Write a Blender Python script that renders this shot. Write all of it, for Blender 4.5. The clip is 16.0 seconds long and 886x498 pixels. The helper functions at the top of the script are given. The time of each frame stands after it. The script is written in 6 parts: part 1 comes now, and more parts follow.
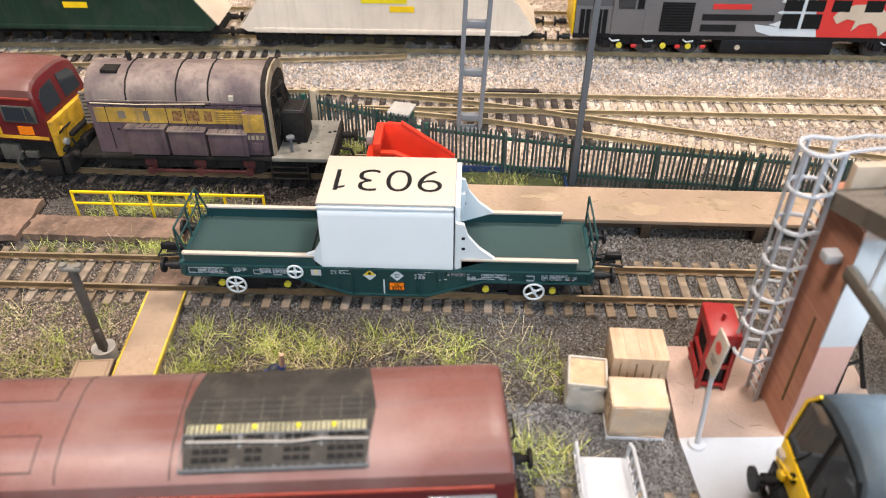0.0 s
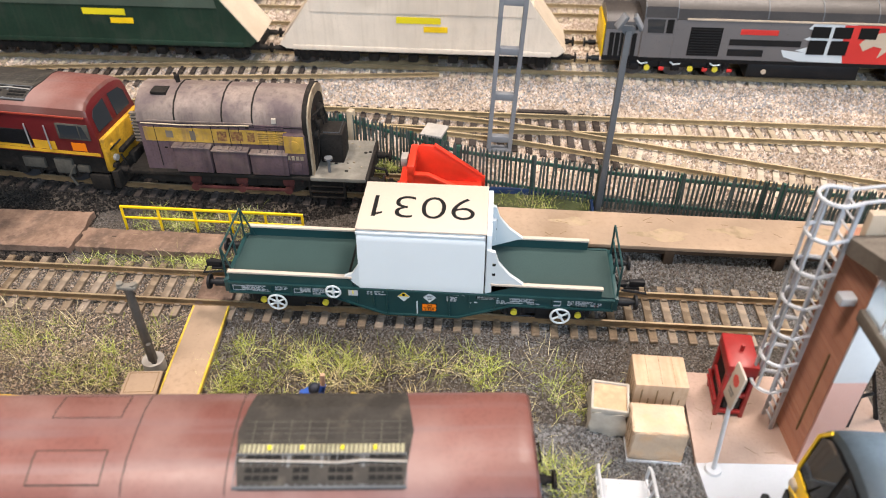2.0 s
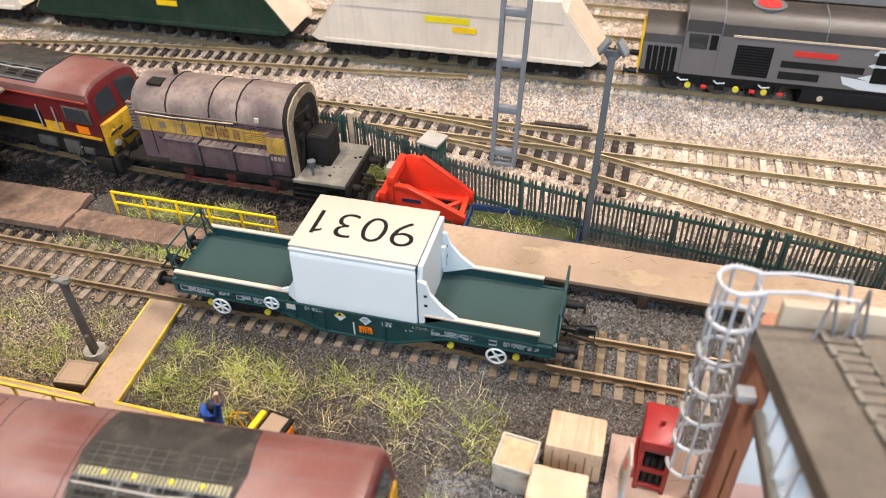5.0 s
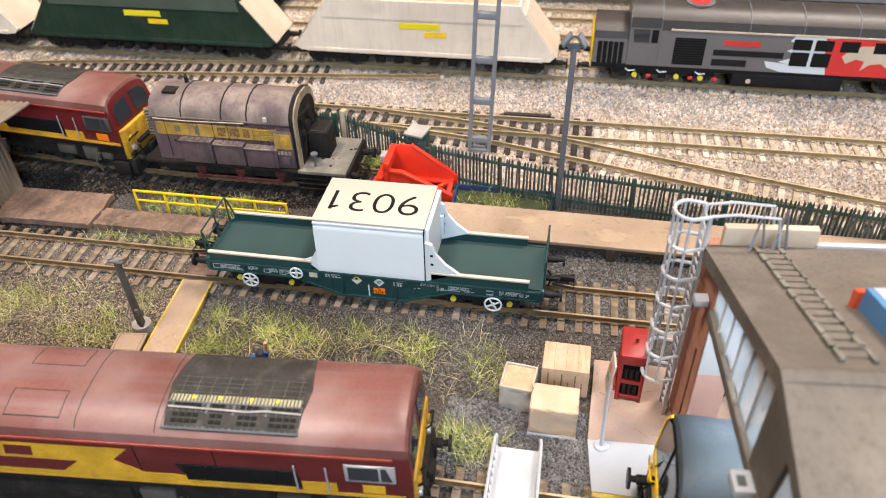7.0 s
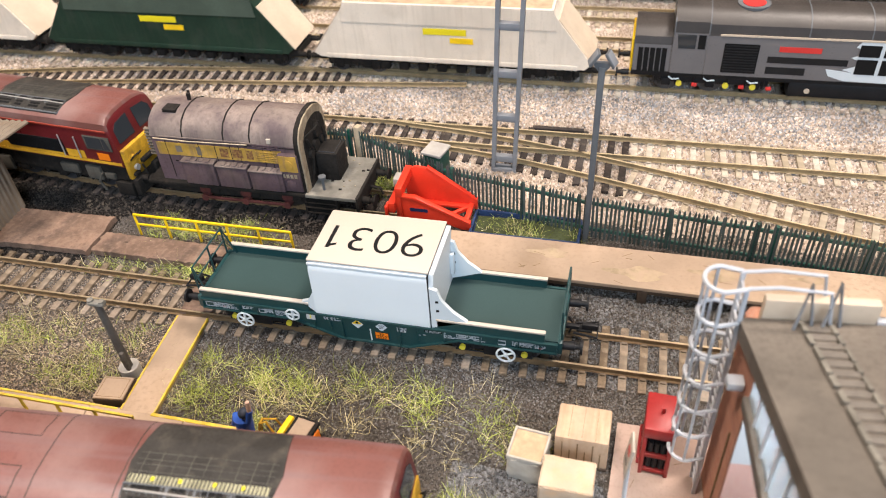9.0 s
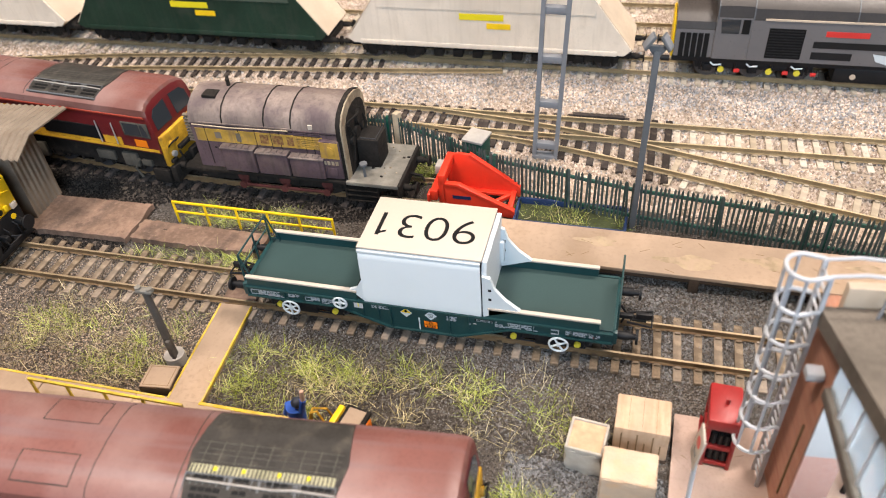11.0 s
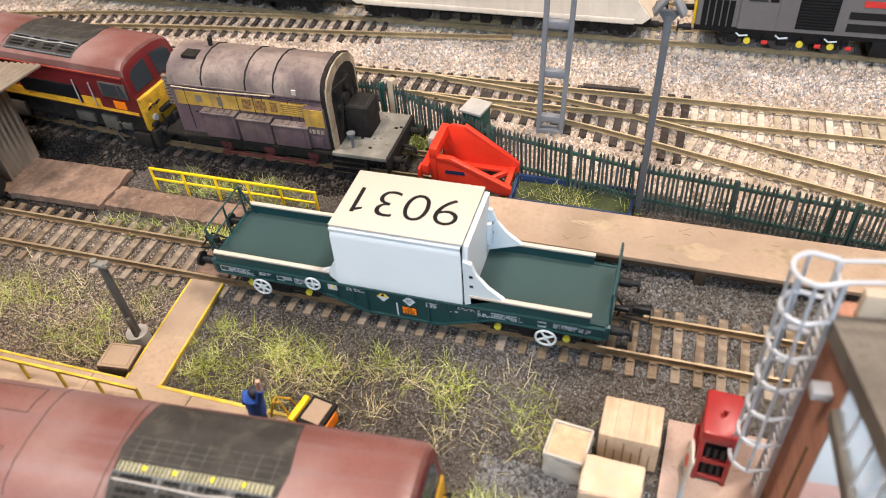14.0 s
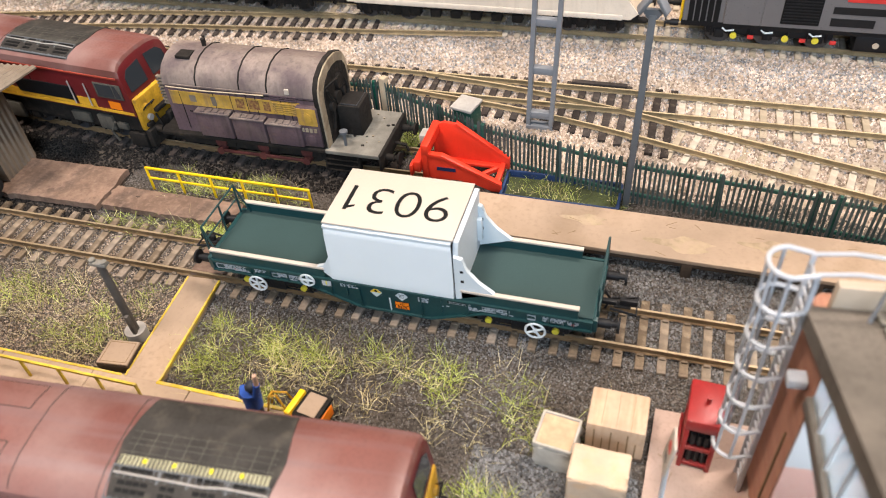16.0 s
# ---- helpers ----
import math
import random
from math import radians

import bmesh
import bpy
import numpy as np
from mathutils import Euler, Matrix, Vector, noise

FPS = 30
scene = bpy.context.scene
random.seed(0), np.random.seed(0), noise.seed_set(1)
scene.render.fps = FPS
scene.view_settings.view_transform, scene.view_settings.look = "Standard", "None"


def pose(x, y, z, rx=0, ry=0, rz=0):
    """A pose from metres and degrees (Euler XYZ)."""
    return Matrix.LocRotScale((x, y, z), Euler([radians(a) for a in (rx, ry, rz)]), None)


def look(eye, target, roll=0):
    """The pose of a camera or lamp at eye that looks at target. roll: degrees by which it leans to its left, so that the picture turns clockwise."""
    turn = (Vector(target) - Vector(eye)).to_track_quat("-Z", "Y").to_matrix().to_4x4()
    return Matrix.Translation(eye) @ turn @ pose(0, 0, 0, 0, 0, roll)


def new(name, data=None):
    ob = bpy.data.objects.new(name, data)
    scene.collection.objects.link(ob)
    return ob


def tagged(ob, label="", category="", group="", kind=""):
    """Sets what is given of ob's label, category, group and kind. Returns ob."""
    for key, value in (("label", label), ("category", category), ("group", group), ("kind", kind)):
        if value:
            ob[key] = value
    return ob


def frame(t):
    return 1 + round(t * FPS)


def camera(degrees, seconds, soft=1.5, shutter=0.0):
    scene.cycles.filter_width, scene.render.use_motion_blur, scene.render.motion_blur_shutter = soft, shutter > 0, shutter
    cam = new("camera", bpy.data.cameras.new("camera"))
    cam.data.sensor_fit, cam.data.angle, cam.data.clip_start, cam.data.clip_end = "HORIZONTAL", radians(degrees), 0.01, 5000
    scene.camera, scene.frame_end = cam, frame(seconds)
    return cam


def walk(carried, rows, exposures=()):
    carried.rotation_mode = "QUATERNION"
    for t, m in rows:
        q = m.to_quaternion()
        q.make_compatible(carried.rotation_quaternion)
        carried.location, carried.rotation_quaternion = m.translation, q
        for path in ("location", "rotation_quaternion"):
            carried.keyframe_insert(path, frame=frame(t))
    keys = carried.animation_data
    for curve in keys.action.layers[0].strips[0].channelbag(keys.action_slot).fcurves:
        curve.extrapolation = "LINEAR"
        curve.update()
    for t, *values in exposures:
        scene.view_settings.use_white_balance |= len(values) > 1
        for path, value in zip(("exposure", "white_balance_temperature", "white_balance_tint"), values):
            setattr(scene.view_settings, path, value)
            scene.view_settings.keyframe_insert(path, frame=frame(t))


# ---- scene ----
cam = camera(59.8, 16.0, soft=1.0)
cam.data.dof.use_dof, cam.data.dof.focus_distance, cam.data.dof.aperture_fstop = True, 0.33, 16
METRES, EYE, TILT, LEAN, TURN = 0.4256, 0.1926, -38.0, 0.0, 2.2
ROWS = [
    (0.0, 0.0, 0.0, 0.0, -0.0, 0.0, -0.0),
    (0.5, -0.0199, 0.0366, -0.0209, -0.86, -1.24, -0.01),
    (1.0, -0.0234, 0.0546, -0.0078, -1.24, -1.24, 0.08),
    (1.5, -0.0258, 0.0385, 0.0123, -0.6, -0.83, -0.18),
    (2.0, -0.0099, -0.0322, 0.0247, 1.52, -0.33, -1.3),
    (2.5, 0.035, -0.0691, 0.0549, 5.56, -0.58, -3.19),
    (3.0, 0.1231, -0.0465, 0.1004, 9.32, -1.23, -5.44),
    (3.5, 0.1385, 0.0111, 0.08, 11.6, -2.2, -7.35),
    (6.0, 0.0918, -0.0363, 0.0705, 8.1, -2.27, -5.48),
    (6.5, 0.0975, -0.0983, 0.0358, 7.52, -1.91, -4.27),
    (7.0, 0.1164, -0.1102, 0.0371, 7.1, -1.65, -3.67),
    (7.5, 0.1415, -0.0916, 0.0519, 7.67, -1.86, -3.6),
    (8.0, 0.1506, -0.0727, 0.0638, 8.74, -2.3, -3.84),
    (8.5, 0.1377, -0.0515, 0.0755, 10.07, -2.79, -4.04),
    (9.0, 0.1431, -0.0294, 0.0916, 11.1, -3.19, -4.13),
    (9.5, 0.1457, -0.0274, 0.0985, 11.51, -3.41, -4.1),
    (12.0, 0.0852, -0.0169, 0.0845, 12.29, -4.5, -5.01),
    (12.5, 0.0805, 0.0042, 0.075, 13.18, -4.92, -5.61),
    (13.0, 0.0974, 0.0136, 0.0877, 13.81, -5.48, -5.94),
    (13.5, 0.1006, 0.0367, 0.0878, 13.88, -5.98, -5.98),
    (14.0, 0.129, 0.0392, 0.0933, 13.93, -6.33, -5.84),
    (14.5, 0.1696, 0.0215, 0.0852, 13.75, -6.48, -5.79),
    (15.0, 0.1447, 0.0219, 0.0645, 13.76, -6.86, -5.77),
    (15.5, 0.1463, 0.0296, 0.0799, 13.69, -6.98, -5.58),
    (16.0, 0.136, 0.0268, 0.0974, 13.59, -6.8, -5.29),
]
BETWEEN = [
    (2.2, look((0.0300, -0.2310, 0.2170), (-0.0420, 0.5491, -0.4045), 0.0)),
    (3.7, look((0.0897, -0.1964, 0.2145), (-0.1465, 0.5367, -0.4233), -1.63)),
    (5.8, look((0.0755, -0.2025, 0.2208), (-0.0979, 0.5416, -0.4244), -0.93)),
    (9.7, look((0.0885, -0.2050, 0.2350), (-0.1384, 0.5212, -0.4122), -5.25)),
    (11.8, look((0.0653, -0.2104, 0.2244), (-0.1623, 0.5039, -0.4374), -4.72)),
]
walk(cam, sorted(BETWEEN + [(t, pose(0.0287, -0.2243, EYE, TILT, LEAN, TURN) @ pose(METRES * x, METRES * y, METRES * z, 90 + pitch, roll, yaw)) for t, x, y, z, yaw, pitch, roll in ROWS], key=lambda row: row[0]))

# ---- light: a hall with warm ceiling panels and a cool window wall behind the viewer ----
world = bpy.data.worlds.new("hall")
scene.world = world
world.use_nodes = True
world.node_tree.nodes["Background"].inputs[0].default_value = (0.9, 0.93, 1.0, 1)
world.node_tree.nodes["Background"].inputs[1].default_value = 0.006


def area_lamp(name, eye, target, sx, sy, watts, colour):
    data = bpy.data.lights.new(name, "AREA")
    data.shape, data.size, data.size_y, data.energy, data.color = "RECTANGLE", sx, sy, watts, colour
    ob = new(name, data)
    ob.matrix_world = look(eye, target)
    return ob


area_lamp("ceiling_panel_lamp", (-0.45, -0.35, 1.75), (0.0, 0.08, 0), 0.5, 0.3, 35, (1.0, 0.872, 0.782))
area_lamp("ceiling_panel_lamp", (0.65, 0.60, 1.75), (0.1, 0.15, 0), 0.5, 0.3, 40, (1.0, 0.872, 0.782))
area_lamp("window_lamp", (0.7, -1.75, 1.15), (0.05, 0, 0), 1.4, 0.9, 42, (0.66, 0.81, 1.0))
area_lamp("shed_strip_lamp", (0.170, -0.098, 0.088), (0.170, -0.098, 0), 0.06, 0.02, 0.15, (0.84, 0.92, 1.0))
scene.view_settings.exposure = 0.23

# ---- helpers for building in millimetres ----
MM = 0.001
rng = np.random.default_rng(7)


def at(x, y, z=0.0, rz=0.0, rx=0.0, ry=0.0):
    return pose(x * MM, y * MM, z * MM, rx, ry, rz)


def mesh_of(name, bm, mats, angle=32):
    me = bpy.data.meshes.new(name)
    bmesh.ops.recalc_face_normals(bm, faces=bm.faces)
    for v in bm.verts:
        v.co *= MM
    bm.to_mesh(me)
    bm.free()
    for m in (mats if isinstance(mats, (list, tuple)) else [mats]):
        me.materials.append(m)
    me.polygons.foreach_set("use_smooth", [True] * len(me.polygons))
    me.set_sharp_from_angle(angle=radians(angle))
    return me


def part(name, bm, mats, parent, label="", angle=32):
    ob = new(name, mesh_of(name, bm, mats, angle))
    ob.parent = parent
    if label:
        tagged(ob, label)
    return ob


def thing(name, m, label, category, group="", kind=""):
    ob = new(name)
    ob.empty_display_size = 0.005
    ob.matrix_basis = m
    return tagged(ob, label, category, group, kind)


def solid(name, bm, mats, m, label, category, group="", kind="", angle=32):
    ob = new(name, mesh_of(name, bm, mats, angle))
    ob.matrix_basis = m
    return tagged(ob, label, category, group, kind)


def B():
    return bmesh.new()


def box(bm, x0, x1, y0, y1, z0, z1, bev=0.0, mi=0):
    m = Matrix.Translation(((x0 + x1) / 2, (y0 + y1) / 2, (z0 + z1) / 2)) @ Matrix.Diagonal((abs(x1 - x0), abs(y1 - y0), abs(z1 - z0), 1))
    vs = bmesh.ops.create_cube(bm, size=1, matrix=m)["verts"]
    fs = list({f for v in vs for f in v.link_faces})
    if bev:
        es = list({e for v in vs for e in v.link_edges})
        r = bmesh.ops.bevel(bm, geom=es, offset=bev, segments=2, affect="EDGES", profile=0.5)
        fs = list({f for v in r["verts"] for f in v.link_faces} | {f for f in fs if f.is_valid})
    for f in fs:
        f.material_index = mi
    return bm


def cyl(bm, p, q, r, seg=12, r2=None, mi=0):
    p, q = Vector(p), Vector(q)
    d = q - p
    m = Matrix.Translation((p + q) / 2) @ d.to_track_quat("Z", "Y").to_matrix().to_4x4()
    vs = bmesh.ops.create_cone(bm, cap_ends=True, segments=seg, radius1=r, radius2=r if r2 is None else r2, depth=d.length, matrix=m)["verts"]
    for f in {f for v in vs for f in v.link_faces}:
        f.material_index = mi
    return bm


def tube(bm, pts, r, seg=6, mi=0):
    """A round bar swept along points, as one piece."""
    p = [Vector(q) for q in pts]
    side, rings = None, []
    for i, q in enumerate(p):
        t = (p[min(i + 1, len(p) - 1)] - p[max(i - 1, 0)]).normalized()
        if side is None:
            side = t.orthogonal().normalized()
        side = (side - t * side.dot(t)).normalized()
        up = t.cross(side)
        rings.append([bm.verts.new(q + (side * math.cos(k * 2 * math.pi / seg) + up * math.sin(k * 2 * math.pi / seg)) * r) for k in range(seg)])
    fs = [bm.faces.new(rings[0]), bm.faces.new(list(reversed(rings[-1])))]
    for u, v in zip(rings[:-1], rings[1:]):
        fs += [bm.faces.new((u[k], v[k], v[(k + 1) % seg], u[(k + 1) % seg])) for k in range(seg)]
    for f in fs:
        f.material_index = mi
    return bm


def torus(bm, c, n, R, r, seg=24, start=0.0, end=360.0):
    q = Vector(n).to_track_quat("Z", "Y").to_matrix()
    pts = [Vector(c) + q @ Vector((R * math.cos(radians(a)), R * math.sin(radians(a)), 0)) for a in np.linspace(start, end, seg + 1)]
    return tube(bm, pts, r, 6)


def prism(bm, pts, axis, a0, a1, mi=0, bev=0.0):
    """A polygon pushed along an axis: 'y' takes (x, z), 'x' takes (y, z), 'z' takes (x, y)."""
    def put(p, a):
        return {"x": (a, p[0], p[1]), "y": (p[0], a, p[1]), "z": (p[0], p[1], a)}[axis]
    va = [bm.verts.new(put(p, a0)) for p in pts]
    vb = [bm.verts.new(put(p, a1)) for p in pts]
    fs = [bm.faces.new(va), bm.faces.new(list(reversed(vb)))]
    n = len(pts)
    for i in range(n):
        fs.append(bm.faces.new((va[i], vb[i], vb[(i + 1) % n], va[(i + 1) % n])))
    for f in fs:
        f.material_index = mi
    if bev:
        bmesh.ops.bevel(bm, geom=list({e for f in fs for e in f.edges}), offset=bev, segments=2, affect="EDGES", profile=0.5)
    return bm


def words(name, text, size, mat, parent, m, stretch=1.0, thin=0.0):
    """Lettering as a thin mesh; m places its centre, size is the capital height in mm."""
    cu = bpy.data.curves.new(name, "FONT")
    cu.body, cu.size, cu.align_x, cu.align_y, cu.extrude = text, size * MM / 0.72, "CENTER", "CENTER", 0.00004
    cu.resolution_u, cu.offset = 6, -thin * MM
    tmp = bpy.data.objects.new(name, cu)
    me = bpy.data.meshes.new_from_object(tmp)
    bpy.data.objects.remove(tmp)
    me.materials.clear()
    me.materials.append(mat)
    me.transform(Matrix.Diagonal((stretch, 1, 1, 1)))
    ob = new(name, me)
    ob.parent, ob.matrix_basis = parent, m
    return ob


# ---- materials ----
def mat(name, colour, rough=0.6, metal=0.0, vary=0.25, big=60.0, fine=900.0, bump=0.15, dust=None, dust_amount=0.0, island=0.0, obj_rand=0.0, depth=0.0003, streak=None, streak_amount=0.5, streak_scale=(1.0, 1.0, 0.09), streak_size=420.0):
    m = bpy.data.materials.new(name)
    m.use_nodes = True
    nt = m.node_tree
    N, L = nt.nodes, nt.links
    bsdf = N["Principled BSDF"]
    co = N.new("ShaderNodeTexCoord")

    def noise_node(scale, detail):
        n = N.new("ShaderNodeTexNoise")
        n.inputs["Scale"].default_value, n.inputs["Detail"].default_value = scale, detail
        L.new(co.outputs["Object"], n.inputs["Vector"])
        return n

    def mix(a, b, fac, mode="MIX"):
        x = N.new("ShaderNodeMix")
        x.data_type, x.blend_type = "RGBA", mode
        for sock, val in ((x.inputs[6], a), (x.inputs[7], b)):
            if isinstance(val, tuple):
                sock.default_value = (*val, 1)
            else:
                L.new(val, sock)
        if isinstance(fac, float):
            x.inputs[0].default_value = fac
        else:
            L.new(fac, x.inputs[0])
        return x.outputs[2]

    def ramp(sock, lo, hi, a=0.0, b=1.0):
        r = N.new("ShaderNodeMapRange")
        r.inputs["From Min"].default_value, r.inputs["From Max"].default_value = lo, hi
        r.inputs["To Min"].default_value, r.inputs["To Max"].default_value = a, b
        L.new(sock, r.inputs["Value"])
        return r.outputs["Result"]

    nb, nf = noise_node(big, 5), noise_node(fine, 3)
    dark = tuple(c * (1 - vary) for c in colour)
    light = tuple(min(1.0, c * (1 + vary * 0.6)) for c in colour)
    col = mix(dark, light, ramp(nb.outputs["Fac"], 0.3, 0.7))
    col = mix(col, tuple(c * (1 - vary * 0.8) for c in colour), ramp(nf.outputs["Fac"], 0.5, 0.75, 0.0, 0.6))
    for amount, node, out in ((island, "ShaderNodeNewGeometry", "Random Per Island"), (obj_rand, "ShaderNodeObjectInfo", "Random")):
        if amount:
            src = N.new(node)
            hsv = N.new("ShaderNodeHueSaturation")
            L.new(ramp(src.outputs[out], 0, 1, 1 - amount, 1 + amount), hsv.inputs["Value"])
            L.new(ramp(src.outputs[out], 0, 1, 1.15, 0.75), hsv.inputs["Saturation"])
            L.new(col, hsv.inputs["Color"])
            col = hsv.outputs["Color"]
    if dust:
        nd = noise_node(big * 1.7, 6)
        col = mix(col, dust, ramp(nd.outputs["Fac"], 0.62 - 0.4 * dust_amount, 0.8 - 0.25 * dust_amount, 0.0, min(1.0, 0.35 + dust_amount)))
    if streak:
        mp = N.new("ShaderNodeMapping")
        mp.inputs["Scale"].default_value = streak_scale
        L.new(co.outputs["Object"], mp.inputs["Vector"])
        ns = noise_node(streak_size, 4)
        L.new(mp.outputs["Vector"], ns.inputs["Vector"])
        col = mix(col, streak, ramp(ns.outputs["Fac"], 0.5, 0.72, 0.0, streak_amount))
    L.new(col, bsdf.inputs["Base Color"])
    bsdf.inputs["Metallic"].default_value = metal
    bsdf.inputs["Specular IOR Level"].default_value = 0.12 if max(colour) < 0.013 else (0.5 if rough < 0.5 else 0.22)
    L.new(ramp(nf.outputs["Fac"], 0.3, 0.7, max(0.03, rough - 0.08), min(1, rough + 0.08)), bsdf.inputs["Roughness"])
    if bump:
        b = N.new("ShaderNodeBump")
        b.inputs["Strength"].default_value, b.inputs["Distance"].default_value = bump, depth
        L.new(nf.outputs["Fac"], b.inputs["Height"])
        L.new(b.outputs["Normal"], bsdf.inputs["Normal"])
    return m


def glass_mat(name, colour, rough=0.08, alpha=1.0):
    m = bpy.data.materials.new(name)
    m.use_nodes = True
    b = m.node_tree.nodes["Principled BSDF"]
    b.inputs["Base Color"].default_value = (*colour, 1)
    b.inputs["Roughness"].default_value = rough
    b.inputs["Alpha"].default_value = alpha
    return m


def brick_mat(name, c1, c2, mortar, scale):
    m = bpy.data.materials.new(name)
    m.use_nodes = True
    nt = m.node_tree
    N, L = nt.nodes, nt.links
    co = N.new("ShaderNodeTexCoord")
    mp = N.new("ShaderNodeMapping")
    mp.inputs["Rotation"].default_value = (radians(90), 0, radians(90))
    L.new(co.outputs["Object"], mp.inputs["Vector"])
    t = N.new("ShaderNodeTexBrick")
    t.inputs["Scale"].default_value = scale
    t.inputs["Mortar Size"].default_value = 0.03
    t.inputs["Color1"].default_value, t.inputs["Color2"].default_value, t.inputs["Mortar"].default_value = (*c1, 1), (*c2, 1), (*mortar, 1)
    L.new(mp.outputs["Vector"], t.inputs["Vector"])
    L.new(t.outputs["Color"], N["Principled BSDF"].inputs["Base Color"])
    N["Principled BSDF"].inputs["Roughness"].default_value = 0.85
    b = N.new("ShaderNodeBump")
    b.inputs["Strength"].default_value, b.inputs["Distance"].default_value, b.invert = 0.5, 0.0003, True
    L.new(t.outputs["Fac"], b.inputs["Height"])
    L.new(b.outputs["Normal"], N["Principled BSDF"].inputs["Normal"])
    return m


M_SOIL = mat("dark_grit", (0.085, 0.070, 0.058), 0.95, vary=0.45, big=35, fine=1400, bump=0.8, depth=0.0006, dust=(0.17, 0.14, 0.10), dust_amount=0.15)
M_SAND = mat("pale_grit", (0.42, 0.34, 0.26), 0.95, vary=0.35, big=30, fine=1300, bump=0.8, depth=0.0006, dust=(0.24, 0.22, 0.21), dust_amount=0.2)
M_CHIP_D = mat("dark_chippings", (0.132, 0.112, 0.094), 0.9, vary=0.4, big=28, island=0.6, bump=0.2)
# Oil-dark stone, made blacker to carry shade under the shunter and canopy.
M_CHIP_O = mat("oily_and_shaded_chippings", (0.022, 0.018, 0.015), 0.85, vary=0.4, big=45, island=0.7, bump=0.2)
M_CHIP_G = mat("grey_chippings", (0.165, 0.158, 0.152), 0.85, vary=0.3, big=60, island=0.6, bump=0.2)
M_CHIP_B = mat("brown_cinders", (0.30, 0.225, 0.16), 0.9, vary=0.4, big=35, island=0.6, bump=0.2)
M_CHIP_L = mat("light_grey_chippings", (0.31, 0.30, 0.295), 0.85, vary=0.3, big=60, island=0.5, bump=0.2)
M_CHIP_P = mat("pale_chippings", (0.50, 0.395, 0.31), 0.9, vary=0.32, big=30, island=0.5, bump=0.2)
M_GRASS = mat("static_grass_green", (0.33, 0.38, 0.055), 0.8, vary=0.35, big=70, island=0.65, bump=0)
M_STRAW = mat("static_grass_straw", (0.46, 0.39, 0.19), 0.8, vary=0.3, big=70, island=0.6, bump=0)
M_MOSS = mat("turf", (0.055, 0.065, 0.028), 0.95, vary=0.5, big=90, bump=0.8, depth=0.0006)
M_RAIL_TOP = mat("rail_head", (0.52, 0.40, 0.25), 0.35, 0.6, vary=0.25, big=90, bump=0.05)
M_RAIL_PT = mat("pale_rail_head", (0.60, 0.47, 0.28), 0.4, 0.4, vary=0.2, big=90, bump=0.05)
M_RAIL_PS = mat("pale_rail_side", (0.30, 0.22, 0.12), 0.8, vary=0.3, big=150, bump=0.2)
M_RAIL = mat("rail_rust", (0.19, 0.12, 0.06), 0.8, vary=0.35, big=150, bump=0.2)
M_SLEEP = mat("sleeper_weathered", (0.185, 0.140, 0.098), 0.9, vary=0.35, big=250, obj_rand=0.3, bump=0.4, dust=(0.35, 0.28, 0.20), dust_amount=0.25)
M_SLEEP_D = mat("sleeper_dark", (0.045, 0.035, 0.03), 0.85, vary=0.4, big=250, obj_rand=0.35, bump=0.3, dust=(0.2, 0.16, 0.12), dust_amount=0.12)
M_SLEEP_P = mat("sleeper_pale", (0.40, 0.335, 0.25), 0.9, vary=0.25, big=250, obj_rand=0.2, bump=0.3)
M_BOARD = mat("card_boarding", (0.375, 0.275, 0.195), 0.8, vary=0.3, big=24, fine=600, bump=0.2, dust=(0.25, 0.17, 0.10), dust_amount=0.16)
M_STAIN = mat("faint_stain", (0.345, 0.265, 0.17), 0.85, vary=0.35, big=130, bump=0.15, dust=(0.375, 0.275, 0.195), dust_amount=0.55)
M_BOARD_B = mat("brown_boarding", (0.205, 0.132, 0.094), 0.85, vary=0.5, big=60, bump=0.3, dust=(0.07, 0.05, 0.04), dust_amount=0.4, streak=(0.33, 0.23, 0.17), streak_amount=0.3)
M_BOARD_E = mat("board_edge", (0.06, 0.042, 0.03), 0.9, vary=0.4, big=100, bump=0.3)
M_SLABW = mat("white_card", (0.43, 0.44, 0.46), 0.75, vary=0.08, big=50, bump=0.08)
M_SLABB = mat("tan_card", (0.37, 0.265, 0.215), 0.8, vary=0.3, big=30, bump=0.1, dust=(0.55, 0.42, 0.32), dust_amount=0.15)
M_YEL = mat("yellow_paint", (0.60, 0.43, 0.05), 0.6, vary=0.35, big=150, bump=0.1, dust=(0.42, 0.31, 0.20), dust_amount=0.25)
M_YEL_B = mat("bright_yellow_paint", (0.86, 0.56, 0.01), 0.4, vary=0.12, big=150, bump=0.05)
M_YEL_D = mat("dirty_yellow_paint", (0.49, 0.27, 0.022), 0.6, vary=0.4, big=200, bump=0.2, dust=(0.10, 0.06, 0.03), dust_amount=0.2)
M_GREEN = mat("wagon_green", (0.009, 0.045, 0.047), 0.42, vary=0.1, big=60, bump=0.05)
M_DECK = mat("deck_green_grey", (0.031, 0.057, 0.055), 0.5, vary=0.12, big=40, fine=2500, bump=0.12)
# Cream for small parts; on the cover roof it paints in warm overhead light.
M_CREAM = mat("cream_paint_warm_top_light", (0.49, 0.422, 0.348), 0.5, vary=0.03, big=40, bump=0.03)
M_WHITE = mat("white_paint", (0.585, 0.63, 0.645), 0.45, vary=0.03, big=50, bump=0.03)
M_BLACK = mat("black_plastic", (0.012, 0.012, 0.013), 0.5, vary=0.2, big=150, bump=0.1)
M_INK = mat("black_ink", (0.01, 0.01, 0.01), 0.6, vary=0.05, bump=0)
